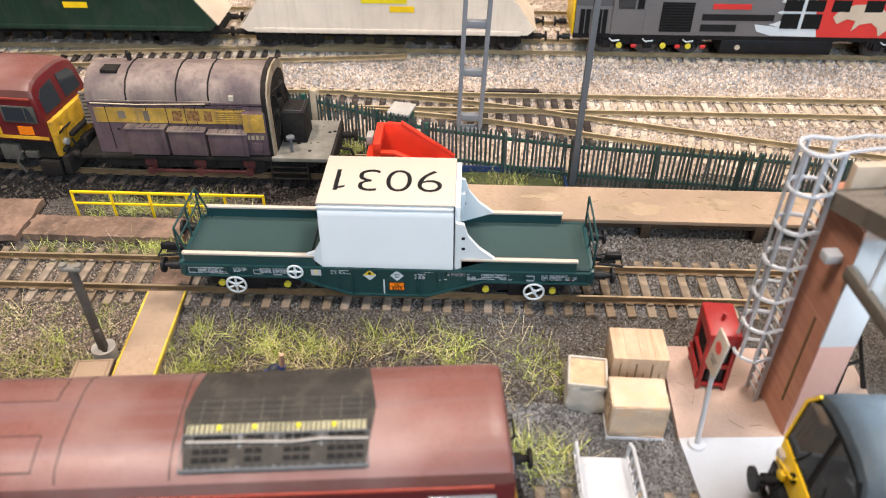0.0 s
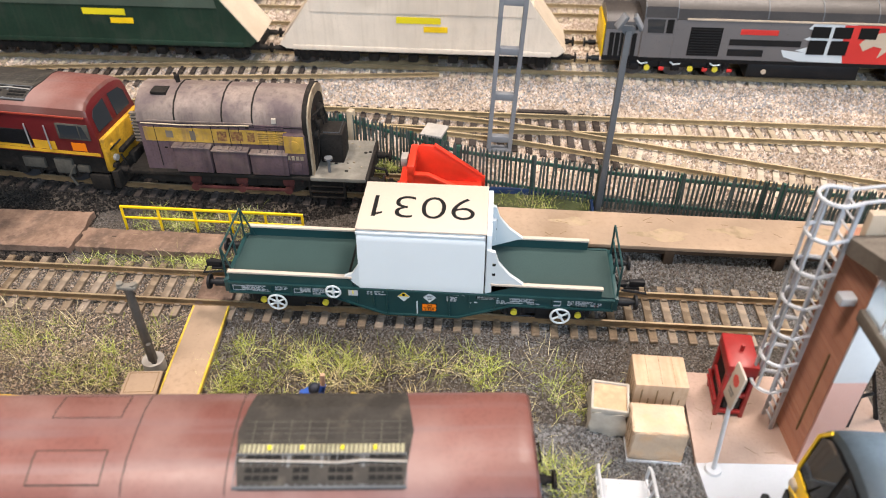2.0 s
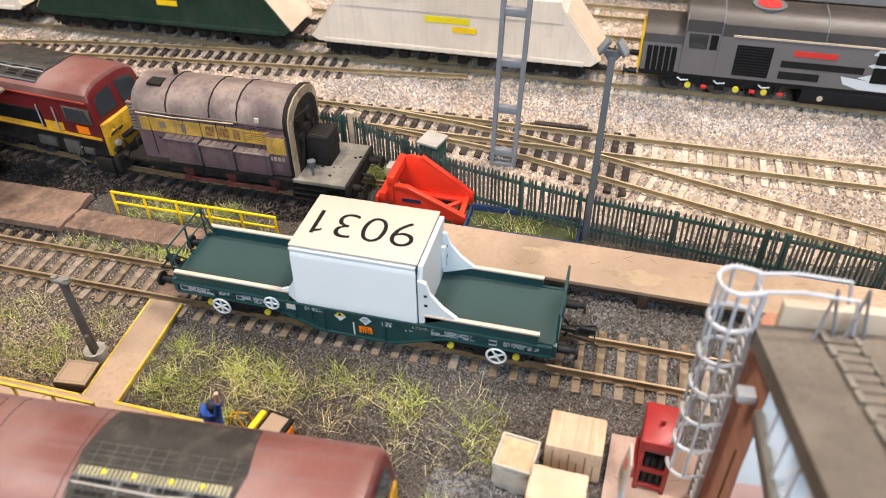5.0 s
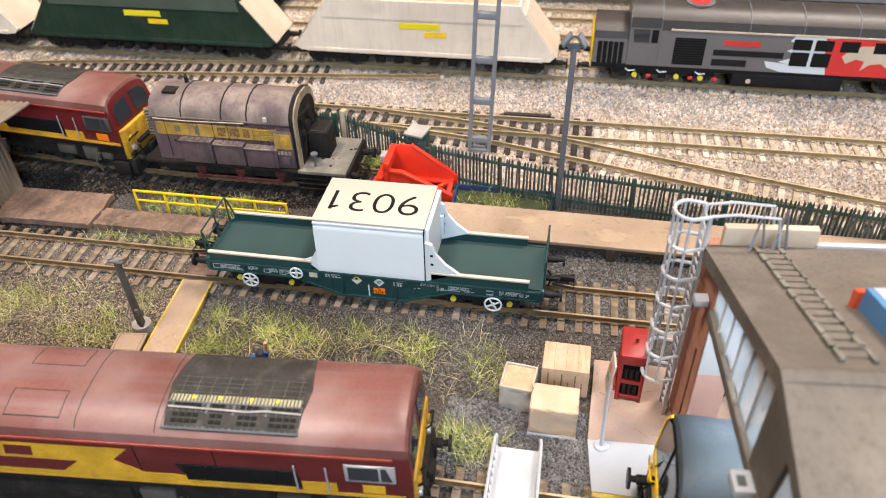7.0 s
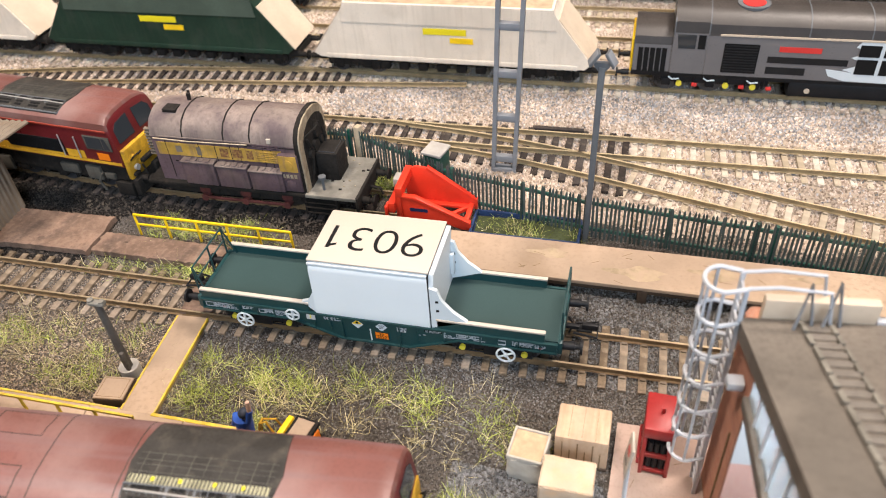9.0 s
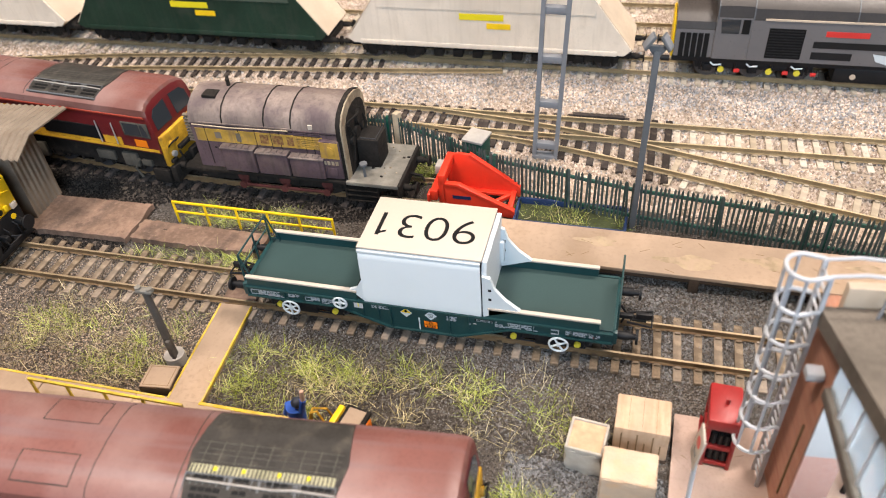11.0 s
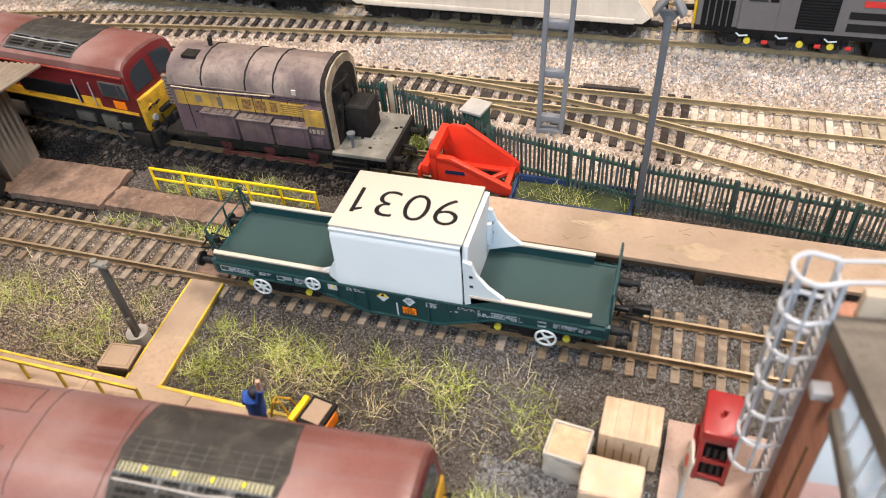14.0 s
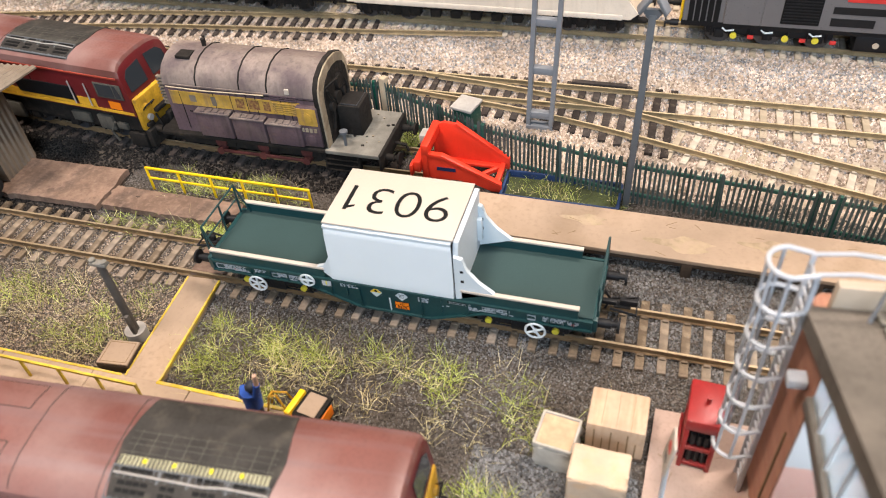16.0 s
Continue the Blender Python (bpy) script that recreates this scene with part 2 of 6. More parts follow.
M_UNDER = mat("underframe_dirt", (0.018, 0.015, 0.0125), 0.88, vary=0.4, big=150, bump=0.3, dust=(0.06, 0.045, 0.034), dust_amount=0.16)
M_STEEL = mat("dark_steel", (0.10, 0.10, 0.105), 0.4, 0.7, vary=0.2, bump=0.1)
M_BRASS = mat("yellow_axlebox", (0.66, 0.55, 0.05), 0.5, vary=0.1, bump=0.05)
M_ORANGE = mat("orange_panel", (0.80, 0.20, 0.01), 0.5, vary=0.06, bump=0)
M_MAROON = mat("maroon_paint", (0.118, 0.011, 0.013), 0.42, vary=0.22, big=50, bump=0.06, dust=(0.15, 0.05, 0.036), dust_amount=0.12)
# Weathered roof; pale window sheen is put into the pinkish dust colour.
M_ROOF66 = mat("weathered_maroon_roof_sheen", (0.185, 0.070, 0.056), 0.46, vary=0.4, big=16, bump=0.06, dust=(0.28, 0.178, 0.158), dust_amount=0.45, streak=(0.185, 0.118, 0.118), streak_amount=0.85, streak_scale=(0.05, 1.0, 1.0), streak_size=150.0)
M_GRIME = mat("roof_grime", (0.040, 0.036, 0.031), 0.6, vary=0.35, big=120, bump=0.3, dust=(0.10, 0.085, 0.066), dust_amount=0.2)
M_OLIVE = mat("olive_mesh", (0.36, 0.34, 0.21), 0.7, vary=0.35, big=150, bump=0.2)
M_GOLD = mat("gold_band", (0.68, 0.37, 0.03), 0.5, vary=0.25, big=100, bump=0.1, dust=(0.25, 0.12, 0.05), dust_amount=0.1)
M_SILVER = mat("silver_trim", (0.55, 0.55, 0.55), 0.35, 0.5, vary=0.1, bump=0)
M_GLASS = glass_mat("dark_window_glass", (0.03, 0.035, 0.04), 0.06)
M_PURPLE = mat("faded_purple_grey", (0.105, 0.068, 0.075), 0.75, vary=0.4, big=45, bump=0.3, dust=(0.16, 0.115, 0.10), dust_amount=0.35, streak=(0.035, 0.026, 0.026), streak_amount=0.45)
M_PURPLE_R = mat("dusty_bonnet_roof", (0.25, 0.195, 0.165), 0.6, vary=0.35, big=40, bump=0.25, dust=(0.085, 0.06, 0.066), dust_amount=0.5, streak=(0.075, 0.055, 0.06), streak_amount=0.45)
M_OCHRE = mat("faded_ochre_band", (0.50, 0.30, 0.055), 0.7, vary=0.3, big=150, bump=0.15, dust=(0.24, 0.16, 0.10), dust_amount=0.3, streak=(0.17, 0.11, 0.09), streak_amount=0.5)
M_WORN = mat("worn_maroon_print", (0.20, 0.085, 0.045), 0.75, vary=0.5, big=400, bump=0.1, dust=(0.42, 0.26, 0.07), dust_amount=0.5)
M_RUSTROD = mat("rusty_red_rods", (0.10, 0.030, 0.026), 0.75, vary=0.4, big=200, bump=0.2)
M_PLATE = mat("dusty_footplate", (0.20, 0.185, 0.155), 0.85, vary=0.35, big=120, bump=0.3, dust=(0.14, 0.125, 0.10), dust_amount=0.3)
M_TORN = mat("flaking_cream_rust", (0.36, 0.29, 0.20), 0.8, vary=0.45, big=90, bump=0.5, dust=(0.10, 0.06, 0.035), dust_amount=0.35)
M_LAMPC = mat("dirty_lamp_grey", (0.085, 0.075, 0.065), 0.6, vary=0.25, big=150, bump=0.1)
M_RED = mat("red_plastic", (0.78, 0.045, 0.018), 0.38, vary=0.12, big=80, bump=0.04, streak=(0.6, 0.03, 0.015), streak_amount=0.2)
M_REDK = mat("kiosk_red_paint", (0.30, 0.018, 0.017), 0.45, vary=0.18, big=120, bump=0.08)
M_FENCE = mat("fence_green", (0.020, 0.085, 0.060), 0.5, vary=0.25, big=120, obj_rand=0.15, bump=0.08)
M_PALE = mat("dull_green_pale", (0.060, 0.078, 0.070), 0.6, vary=0.3, big=150, obj_rand=0.3, bump=0.1)
M_GREY = mat("grey_plastic", (0.21, 0.215, 0.225), 0.5, vary=0.12, big=100, bump=0.05)
M_GREYD = mat("dark_grey_paint", (0.12, 0.125, 0.13), 0.5, vary=0.15, big=100, bump=0.05)
M_TANC = mat("tan_concrete", (0.44, 0.35, 0.24), 0.85, vary=0.25, big=120, bump=0.2)
M_CONC = mat("concrete_card", (0.40, 0.37, 0.33), 0.85, vary=0.2, big=120, bump=0.2)
M_SKYB = mat("light_blue_paint", (0.10, 0.25, 0.48), 0.5, vary=0.1, bump=0.03)
M_BLUE = mat("blue_tray_paint", (0.02, 0.04, 0.10), 0.5, vary=0.3, big=150, bump=0.1)
M_WOOD = mat("pale_timber_load", (0.50, 0.36, 0.245), 0.75, vary=0.25, big=70, fine=700, bump=0.3, dust=(0.60, 0.40, 0.25), dust_amount=0.35, streak=(0.36, 0.23, 0.13), streak_amount=0.6, streak_scale=(1.0, 0.08, 0.35), streak_size=520.0)
M_WRAP = mat("pale_wrapped_timber", (0.53, 0.40, 0.285), 0.8, vary=0.15, big=90, fine=900, bump=0.4, depth=0.0004, dust=(0.58, 0.36, 0.20), dust_amount=0.35)
M_LINE = mat("scored_lines", (0.22, 0.15, 0.08), 0.8, vary=0.2, bump=0)
M_SACK = mat("woven_sack", (0.42, 0.38, 0.32), 0.85, vary=0.2, big=150, bump=0.3)
M_SANDF = mat("sand_fill", (0.50, 0.34, 0.21), 0.95, vary=0.2, big=300, bump=0.5)
M_BRICK = brick_mat("red_brick_card", (0.45, 0.20, 0.12), (0.36, 0.145, 0.088), (0.40, 0.28, 0.21), 420)
M_BRICKP = brick_mat("pink_brick_card", (0.52, 0.27, 0.22), (0.46, 0.24, 0.2), (0.55, 0.42, 0.38), 420)
M_ROOFG = mat("grey_brown_roof_sheet", (0.150, 0.130, 0.108), 0.65, vary=0.3, big=28, bump=0.3, dust=(0.22, 0.19, 0.155), dust_amount=0.3, streak=(0.075, 0.062, 0.05), streak_amount=0.35)
M_GLAZE = glass_mat("blue_white_glazing", (0.78, 0.91, 1.0), 0.12, 0.45)
M_PIPE = mat("pale_grey_plastic", (0.45, 0.46, 0.48), 0.4, vary=0.1, bump=0.03)
M_TINR = mat("corrugated_weathered", (0.22, 0.175, 0.13), 0.75, vary=0.3, big=60, bump=0.15, dust=(0.17, 0.12, 0.08), dust_amount=0.25)
M_HOPG = mat("freight_green", (0.016, 0.038, 0.024), 0.5, vary=0.3, big=40, bump=0.08, dust=(0.05, 0.055, 0.044), dust_amount=0.2, streak=(0.06, 0.064, 0.052), streak_amount=0.2)
M_HOPGL = mat("freight_green_faded", (0.075, 0.10, 0.075), 0.55, vary=0.25, big=40, bump=0.08)
M_HOPW = mat("dusty_white_steel", (0.74, 0.64, 0.52), 0.6, vary=0.14, big=35, bump=0.08, dust=(0.48, 0.40, 0.30), dust_amount=0.15, streak=(0.50, 0.41, 0.31), streak_amount=0.3)
M_SLOPE = mat("cream_slope_sheet", (0.54, 0.44, 0.33), 0.65, vary=0.15, big=60, bump=0.1)
M_LOAD = mat("aggregate_load", (0.46, 0.34, 0.22), 0.95, vary=0.3, big=200, bump=0.6, depth=0.0006)
M_LOGOY = mat("yellow_lettering", (0.75, 0.62, 0.02), 0.5, vary=0.05, bump=0)
M_GREY37 = mat("satin_mid_grey", (0.135, 0.128, 0.128), 0.35, vary=0.08, big=60, bump=0.04)
M_ROOF37 = mat("bronze_grey_roof", (0.042, 0.034, 0.029), 0.46, vary=0.35, big=60, bump=0.06)
M_REDL = mat("bright_red_livery", (0.60, 0.035, 0.03), 0.4, vary=0.08, bump=0.03)
M_REDO = mat("orange_red_livery", (0.75, 0.10, 0.03), 0.4, vary=0.08, bump=0.03)
M_NAVY = mat("navy_livery", (0.012, 0.025, 0.09), 0.4, vary=0.1, bump=0.03)
M_CABROOF = mat("blue_grey_cab_roof", (0.072, 0.092, 0.110), 0.5, vary=0.35, big=60, bump=0.08)
M_SKIN = mat("plain_figure_flesh", (0.55, 0.36, 0.26), 0.6, vary=0.05, bump=0)
M_FBLUE = mat("plain_figure_blue", (0.03, 0.09, 0.38), 0.55, vary=0.1, bump=0)
M_FDARK = mat("plain_figure_dark", (0.03, 0.035, 0.05), 0.55, vary=0.1, bump=0)
# Grey chosen low so the unseen walls bounce little light into shadows.
M_WALL = mat("unseen_hall_grey", (0.20, 0.192, 0.18), 0.9, vary=0.04, big=3, fine=60, bump=0.05)
M_FLOOR = mat("hall_floor_wood", (0.30, 0.22, 0.15), 0.6, vary=0.2, big=4, fine=40, bump=0.1)

# ---- the unseen hall that closes the place, walls added dark to cut bounced light ----
for nm, (x0, x1, y0, y1, z0, z1), mt in (
        ("floor", (-2600, 2600, -2600, 2600, -1000, -950), M_FLOOR), ("ceiling", (-2600, 2600, -2600, 2600, 1900, 1950), M_WALL),
        ("wall_north", (-2600, 2600, 2600, 2650, -950, 1900), M_WALL), ("wall_south", (-2600, 2600, -2650, -2600, -950, 1900), M_WALL),
        ("wall_east", (2600, 2650, -2600, 2600, -950, 1900), M_WALL), ("wall_west", (-2650, -2600, -2600, 2600, -950, 1900), M_WALL)):
    solid(nm, box(B(), x0, x1, y0, y1, z0, z1), mt, Matrix(), {"floor": "brown wooden hall floor under the layout", "ceiling": "unseen plain grey hall ceiling, dark to limit bounced light"}.get(nm, "unseen plain grey hall wall, dark to limit bounced light"), nm.split("_")[0], kind="structure")

# ---- ground ----
X0, X1, Y0, Y1, STEP = -480.0, 420.0, -150.0, 480.0, 3.0


def wave(x, y):
    """A gentle uneven height in mm."""
    return 0.28 * np.sin(x * 0.071 + 1.3 * np.sin(y * 0.043)) + 0.22 * np.sin(y * 0.117 + 0.9 * np.sin(x * 0.061)) + 0.14 * np.sin(x * 0.31 + y * 0.27)


xs, ys = np.arange(X0, X1 + 1, STEP), np.arange(Y0, Y1 + 1, STEP)
gx, gy = np.meshgrid(xs, ys)
gz = wave(gx, gy) - 0.3 + rng.normal(0, 0.10, gx.shape)
nx, ny = len(xs), len(ys)
verts = np.stack([gx, gy, gz], -1).reshape(-1, 3) * MM
ii = (np.arange(ny - 1)[:, None] * nx + np.arange(nx - 1)[None, :]).ravel()
me = bpy.data.meshes.new("ground")
me.from_pydata(verts.tolist(), [], np.stack([ii, ii + 1, ii + nx + 1, ii + nx], -1).tolist())
me.materials.append(M_SOIL)
me.materials.append(M_SAND)
mid = gy[:-1, :-1].ravel() + 8 * np.sin(gx[:-1, :-1].ravel() * 0.05)
edge = np.where(gx[:-1, :-1].ravel() < -45, 108, np.where(gx[:-1, :-1].ravel() < 15, 100, 76))
me.polygons.foreach_set("material_index", (mid > edge).astype(np.int32).tolist())
me.polygons.foreach_set("use_smooth", [True] * len(me.polygons))
tagged(new("ground", me), "gritty model railway ground, dark cinders and pale ballast", "ground", kind="structure")
solid("baseboard", box(B(), X0, X1, Y0, Y1, -60, -2.5), M_BOARD_E, Matrix(), "dark timber baseboard under the model railway", "baseboard", kind="structure")


def scatter(name, n, region, size, material, label, flat=0.95):
    """Loose stones in one mesh: jittered octahedra, region gives x, y and a weight test."""
    x, y = region(n)
    n = len(x)
    ang = np.arange(5) * 2 * math.pi / 5
    base = np.array([(math.cos(t), math.sin(t), -0.45) for t in ang] + [(0, 0, 0.8)])
    tri = np.array([(k, (k + 1) % 5, 5) for k in range(5)])
    s = rng.uniform(size[0], size[1], (n, 1, 1)) * rng.uniform(0.6, 1.35, (n, 6, 1))
    p = base[None] * s + rng.normal(0, 0.22, (n, 6, 3)) * size[0]
    p[:, 5, :2] += rng.normal(0, 0.45, (n, 2)) * size[0]
    p[:, :, 2] *= flat
    a = rng.uniform(0, 6.28, n)
    c, d = np.cos(a)[:, None], np.sin(a)[:, None]
    q = np.stack([p[:, :, 0] * c - p[:, :, 1] * d, p[:, :, 0] * d + p[:, :, 1] * c, p[:, :, 2]], -1)
    q += np.stack([x, y, wave(x, y) - 0.1 + rng.uniform(0, 0.5, n)], -1)[:, None, :]
    me = bpy.data.meshes.new(name)
    me.from_pydata((q.reshape(-1, 3) * MM).tolist(), [], (tri[None] + 6 * np.arange(n)[:, None, None]).reshape(-1, 3).tolist())
    me.materials.append(material)
    return tagged(new(name, me), label, "ballast", kind="stuff")


def rect(x0, x1, y0, y1, keep=None):
    def pick(n):
        x, y = rng.uniform(x0, x1, n), rng.uniform(y0, y1, n)
        if keep is not None:
            k = keep(x, y)
            x, y = x[k], y[k]
        return x, y
    return pick


def limit(x):
    return np.where(x < -45, 112, np.where(x < 15, 104, 80))


# Oily ground by the siding, plus the ground darkened as canopy shadow.
def oily(x, y):
    return ((y > 55 + 4 * np.sin(x * 0.13)) & (x < -28)) | ((x < -155) & (y > 8))


scatter("oily_ballast", 26000, rect(-260, -28, 8, 112, oily), (0.4, 0.9), M_CHIP_O, "near-black oily ballast, shade under shunter and canopy painted in")
scatter("cinder_ballast", 215000, rect(-215, 210, -92, 116, lambda x, y: (y < limit(x) + 4 * np.sin(x * 0.1)) & ~oily(x, y)), (0.22, 0.52), M_CHIP_D, "dark brown-grey cinder ballast spread over the yard")
scatter("brown_ballast", 42000, rect(-215, -76, -92, 10, lambda x, y: rng.uniform(0, 1, len(x)) < 0.8), (0.22, 0.52), M_CHIP_B, "warm brown cinders by the walkways")
scatter("yard_ballast", 16000, rect(40, 210, -16, 48, lambda x, y: y > -15 + 3 * np.sin(x * 0.2)), (0.35, 0.8), M_CHIP_G, "blue-grey granite chippings beside the yard track")
scatter("cess_ballast", 15000, rect(-75, 130, -60, -12, lambda x, y: rng.uniform(0, 1, len(x)) < np.clip((y + 62) / 45, 0.15, 1)), (0.22, 0.5), M_CHIP_G, "grey chippings along the near side of the yard track")
scatter("ramp_ballast", 9000, rect(42, 98, -98, -58), (0.35, 0.85), M_CHIP_G, "grey granite chippings by the loading ramp")
scatter("pale_ballast", 150000, rect(-390, 320, 78, 375, lambda x, y: y > limit(x) + 4 * np.sin(x * 0.1)), (0.45, 1.05), M_CHIP_P, "pale pinkish tan stone ballast along the running lines")
scatter("grey_ballast", 60000, rect(-390, 300, 110, 240, lambda x, y: rng.uniform(0, 1, len(x)) < 0.12 + 0.5 * ((np.abs(y - 186 - 5 * np.sin(x * 0.03)) < 15) & (x > -90)) + 0.38 * (x > 60) * (y > 176) + 0.5 * (y > 208)), (0.45, 1.0), M_CHIP_L, "grey granite ballast beside the running lines")


def grass(name, patches, material, label, blade=(3.0, 9.5)):
    P, F = [], []
    for cx, cy, sx, sy, n in patches:
        n = int(n * 0.68)
        tufts = max(3, n // 11)
        tx, ty = rng.normal(cx, sx * 0.5, tufts), rng.normal(cy, sy * 0.5, tufts)
        k = rng.integers(0, tufts, n)
        x, y = tx[k] + rng.normal(0, 1.6, n), ty[k] + rng.normal(0, 1.3, n)
        a, lean, ln = rng.uniform(0, 6.28, n), rng.uniform(0.7, 1.38, n), rng.uniform(*blade, n)
        w = 0.07
        z = wave(x, y) - 0.2
        dx, dy = np.cos(a), np.sin(a)
        for i in range(n):
            j = len(P)
            hx, hy, up = dx[i] * math.sin(lean[i]) * ln[i], dy[i] * math.sin(lean[i]) * ln[i], math.cos(lean[i]) * ln[i]
            P += [(x[i] - dy[i] * w, y[i] + dx[i] * w, z[i]), (x[i] + dy[i] * w, y[i] - dx[i] * w, z[i]),
                  (x[i] + hx * 0.55 + dy[i] * w, y[i] + hy * 0.55 - dx[i] * w, z[i] + up * 0.65), (x[i] + hx * 0.55 - dy[i] * w, y[i] + hy * 0.55 + dx[i] * w, z[i] + up * 0.65),
                  (x[i] + hx, y[i] + hy, z[i] + up * 0.95)]
            F += [(j, j + 1, j + 2, j + 3), (j + 3, j + 2, j + 4)]
    me = bpy.data.meshes.new(name)
    me.from_pydata((np.array(P) * MM).tolist(), [], F)
    me.materials.append(material)
    return tagged(new(name, me), label, "grass", kind="stuff")


def band(x0, x1, y0, y1, n, each):
    return [(rng.uniform(x0, x1), rng.uniform(y0, y1), rng.uniform(5, 12), rng.uniform(3, 6), each) for _ in range(n)]


TURF = (band(-70, 30, -42, -27, 22, 60) + band(-175, -97, -54, -22, 20, 55) + band(20, 64, -58, -30, 8, 45) + band(46, 62, -94, -74, 7, 70) + band(-70, -30, -58, -42, 10, 55)
        + band(-150, -84, 11.5, 18, 16, 55) + band(-140, -60, 36, 52, 16, 60) + band(-34, -20, 86, 104, 8, 70) + band(26, 70, 64, 78, 13, 48) + band(-35, 10, 92, 102, 4, 50) + band(-70, -62, -52, -20, 4, 60))
grass("green_grass", TURF, M_GRASS, "bright yellow-green static grass tufts on the cinders")
grass("dry_grass", [(x + 2, y - 1, sx, sy, int(n * 0.3)) for x, y, sx, sy, n in TURF] + band(-60, 90, -62, -24, 34, 26) + band(-180, -97, -58, -16, 22, 30), M_STRAW, "straw-coloured dry static grass lying in tufts", (3.5, 10.5))

# ---- tracks ----
bm = B()
box(bm, -1.55, 1.55, -16.2, 16.2, -0.4, 1.25, 0.25)
for sy in (-8.75, 8.75):
    for d in (-1.5, 1.5):
        box(bm, -1.0, 1.0, sy + d - 0.55, sy + d + 0.55, 1.3, 2.1, 0.15)
SLEEPER = {"brown": mesh_of("sleeper", bm.copy(), M_SLEEP), "dark": mesh_of("sleeper", bm.copy(), M_SLEEP_D), "pale": mesh_of("sleeper", bm, M_SLEEP_P)}


def track(pts, label, style, pitch=7.45, skip=(), rails=((-8.75), (8.75)), rail_from=-1e9):
    """A track along smooth centre-line points, with its two rails and a sleeper every few mm. style(x) names the sleeper."""
    p = np.array(pts, float)
    d = np.concatenate([[0], np.cumsum(np.hypot(*np.diff(p, axis=0).T))])
    fine = np.linspace(0, d[-1], max(40, int(d[-1] / 6)))
    cx, cy = np.interp(fine, d, p[:, 0]), np.interp(fine, d, p[:, 1])
    if len(p) > 2:
        for _ in range(30):
            cy[1:-1] = (cy[:-2] + 2 * cy[1:-1] + cy[2:]) / 4
    tx, ty = np.gradient(cx), np.gradient(cy)
    ln = np.hypot(tx, ty)
    tx, ty = tx / ln, ty / ln
    ob = thing("railway_track", Matrix(), label, "railway track", kind="structure")
    for off in rails:
        b, rings = B(), []
        for x, y, ux, uy in zip(cx, cy, tx, ty):
            ring = []
            for o, z in ((-0.46, 3.4), (-0.46, 4.0), (0.46, 4.0), (0.46, 3.4), (0.22, 3.1), (0.22, 1.9), (0.9, 1.4), (-0.9, 1.4), (-0.22, 1.9), (-0.22, 3.1)):
                ring.append(b.verts.new((x - uy * (off + o), y + ux * (off + o), z)))
            rings.append(ring)
        for r0, r1 in zip(rings[:-1], rings[1:]):
            for i in range(10):
                f = b.faces.new((r0[i], r0[(i + 1) % 10], r1[(i + 1) % 10], r1[i]))
                f.material_index = 0 if i == 1 else 1
        part("rail", b, [M_RAIL_PT, M_RAIL_PS] if cy.mean() > 100 else [M_RAIL_TOP, M_RAIL], ob)
    for s in np.arange(2, d[-1], pitch):
        x, y = np.interp(s, fine, cx), np.interp(s, fine, cy)
        kind = style(x)
        if not kind or any(a < x < b for a, b in skip):
            continue
        o = new("sleeper", SLEEPER[kind])
        o.parent = ob
        o.matrix_basis = at(x + rng.normal(0, 0.12), y + rng.normal(0, 0.2), rng.normal(0, 0.05) - (0.35 if kind == "pale" else 0), math.degrees(math.atan2(np.interp(s, fine, ty), np.interp(s, fine, tx))) + rng.normal(0, 0.7))
    return ob


track([(-330, -0.3), (300, -0.3)], "rusty brown yard track with weathered sleepers under the flask wagon", lambda x: "brown")
track([(-360, 99), (-250, 88.5), (-150, 79.5), (-120, 79), (-12, 79)], "oily dark siding track ending at the red buffer stop", lambda x: "dark")
track([(-300, -129), (-120, -115), (-60, -109.5), (0, -106), (60, -106.5), (300, -106.5)], "rusty front track through the loading area and shed", lambda x: "brown")
track([(-400, 146), (330, 145)], "straight running line with dark and pale sleepers in ballast", lambda x: "pale" if x > 88 else "dark", skip=((-10, 88),))
track([(-40, 145), (20, 138.5), (60, 129.5), (100, 118.5), (160, 103), (210, 91), (330, 62)], "diverging running line with pale ballast-dusted sleepers", lambda x: "pale" if x > 88 else None)
track([(-420, 219), (330, 219)], "running line with pale sleepers under the hopper train", lambda x: "pale")
track([(-420, 155), (-330, 172), (-260, 185), (-200, 192), (-140, 197.5), (-80, 203), (-10, 211)], "curved siding joining the hopper line, dark sleepers", lambda x: "dark" if x < -82 else None)
track([(-440, 265), (380, 265)], "empty running line with pale sleepers beyond the hopper train", lambda x: "pale")
track([(-440, 312), (380, 312)], "running line with pale sleepers under the orange-red diesel", lambda x: "pale")
track([(-440, 352), (380, 352)], "running line with pale sleepers under the coaches", lambda x: "pale")
# long timbers of the turnout
turnout = thing("turnout", Matrix(), "dark long timbers under the diverging running lines", "railway turnout", kind="structure")
for x in np.arange(-8, 90, 7.45):
    yc = np.interp(x, [-40, 20, 60, 100], [145, 138.5, 129.5, 118.5])
    b = box(B(), -1.8, 1.8, (yc - 145) - 16.5, 16.5, -0.2, 1.45, 0.25)
    o = part("timber", b, M_SLEEP_D, turnout)
    o.matrix_basis = at(x, 145, 0, rng.normal(0, 0.5))
part("point_motor_cover", box(B(), -14, 14, -1.5, 1.5, 1.4, 4.2, 0.4), M_SLEEP_D, turnout).matrix_basis = at(52, 158)

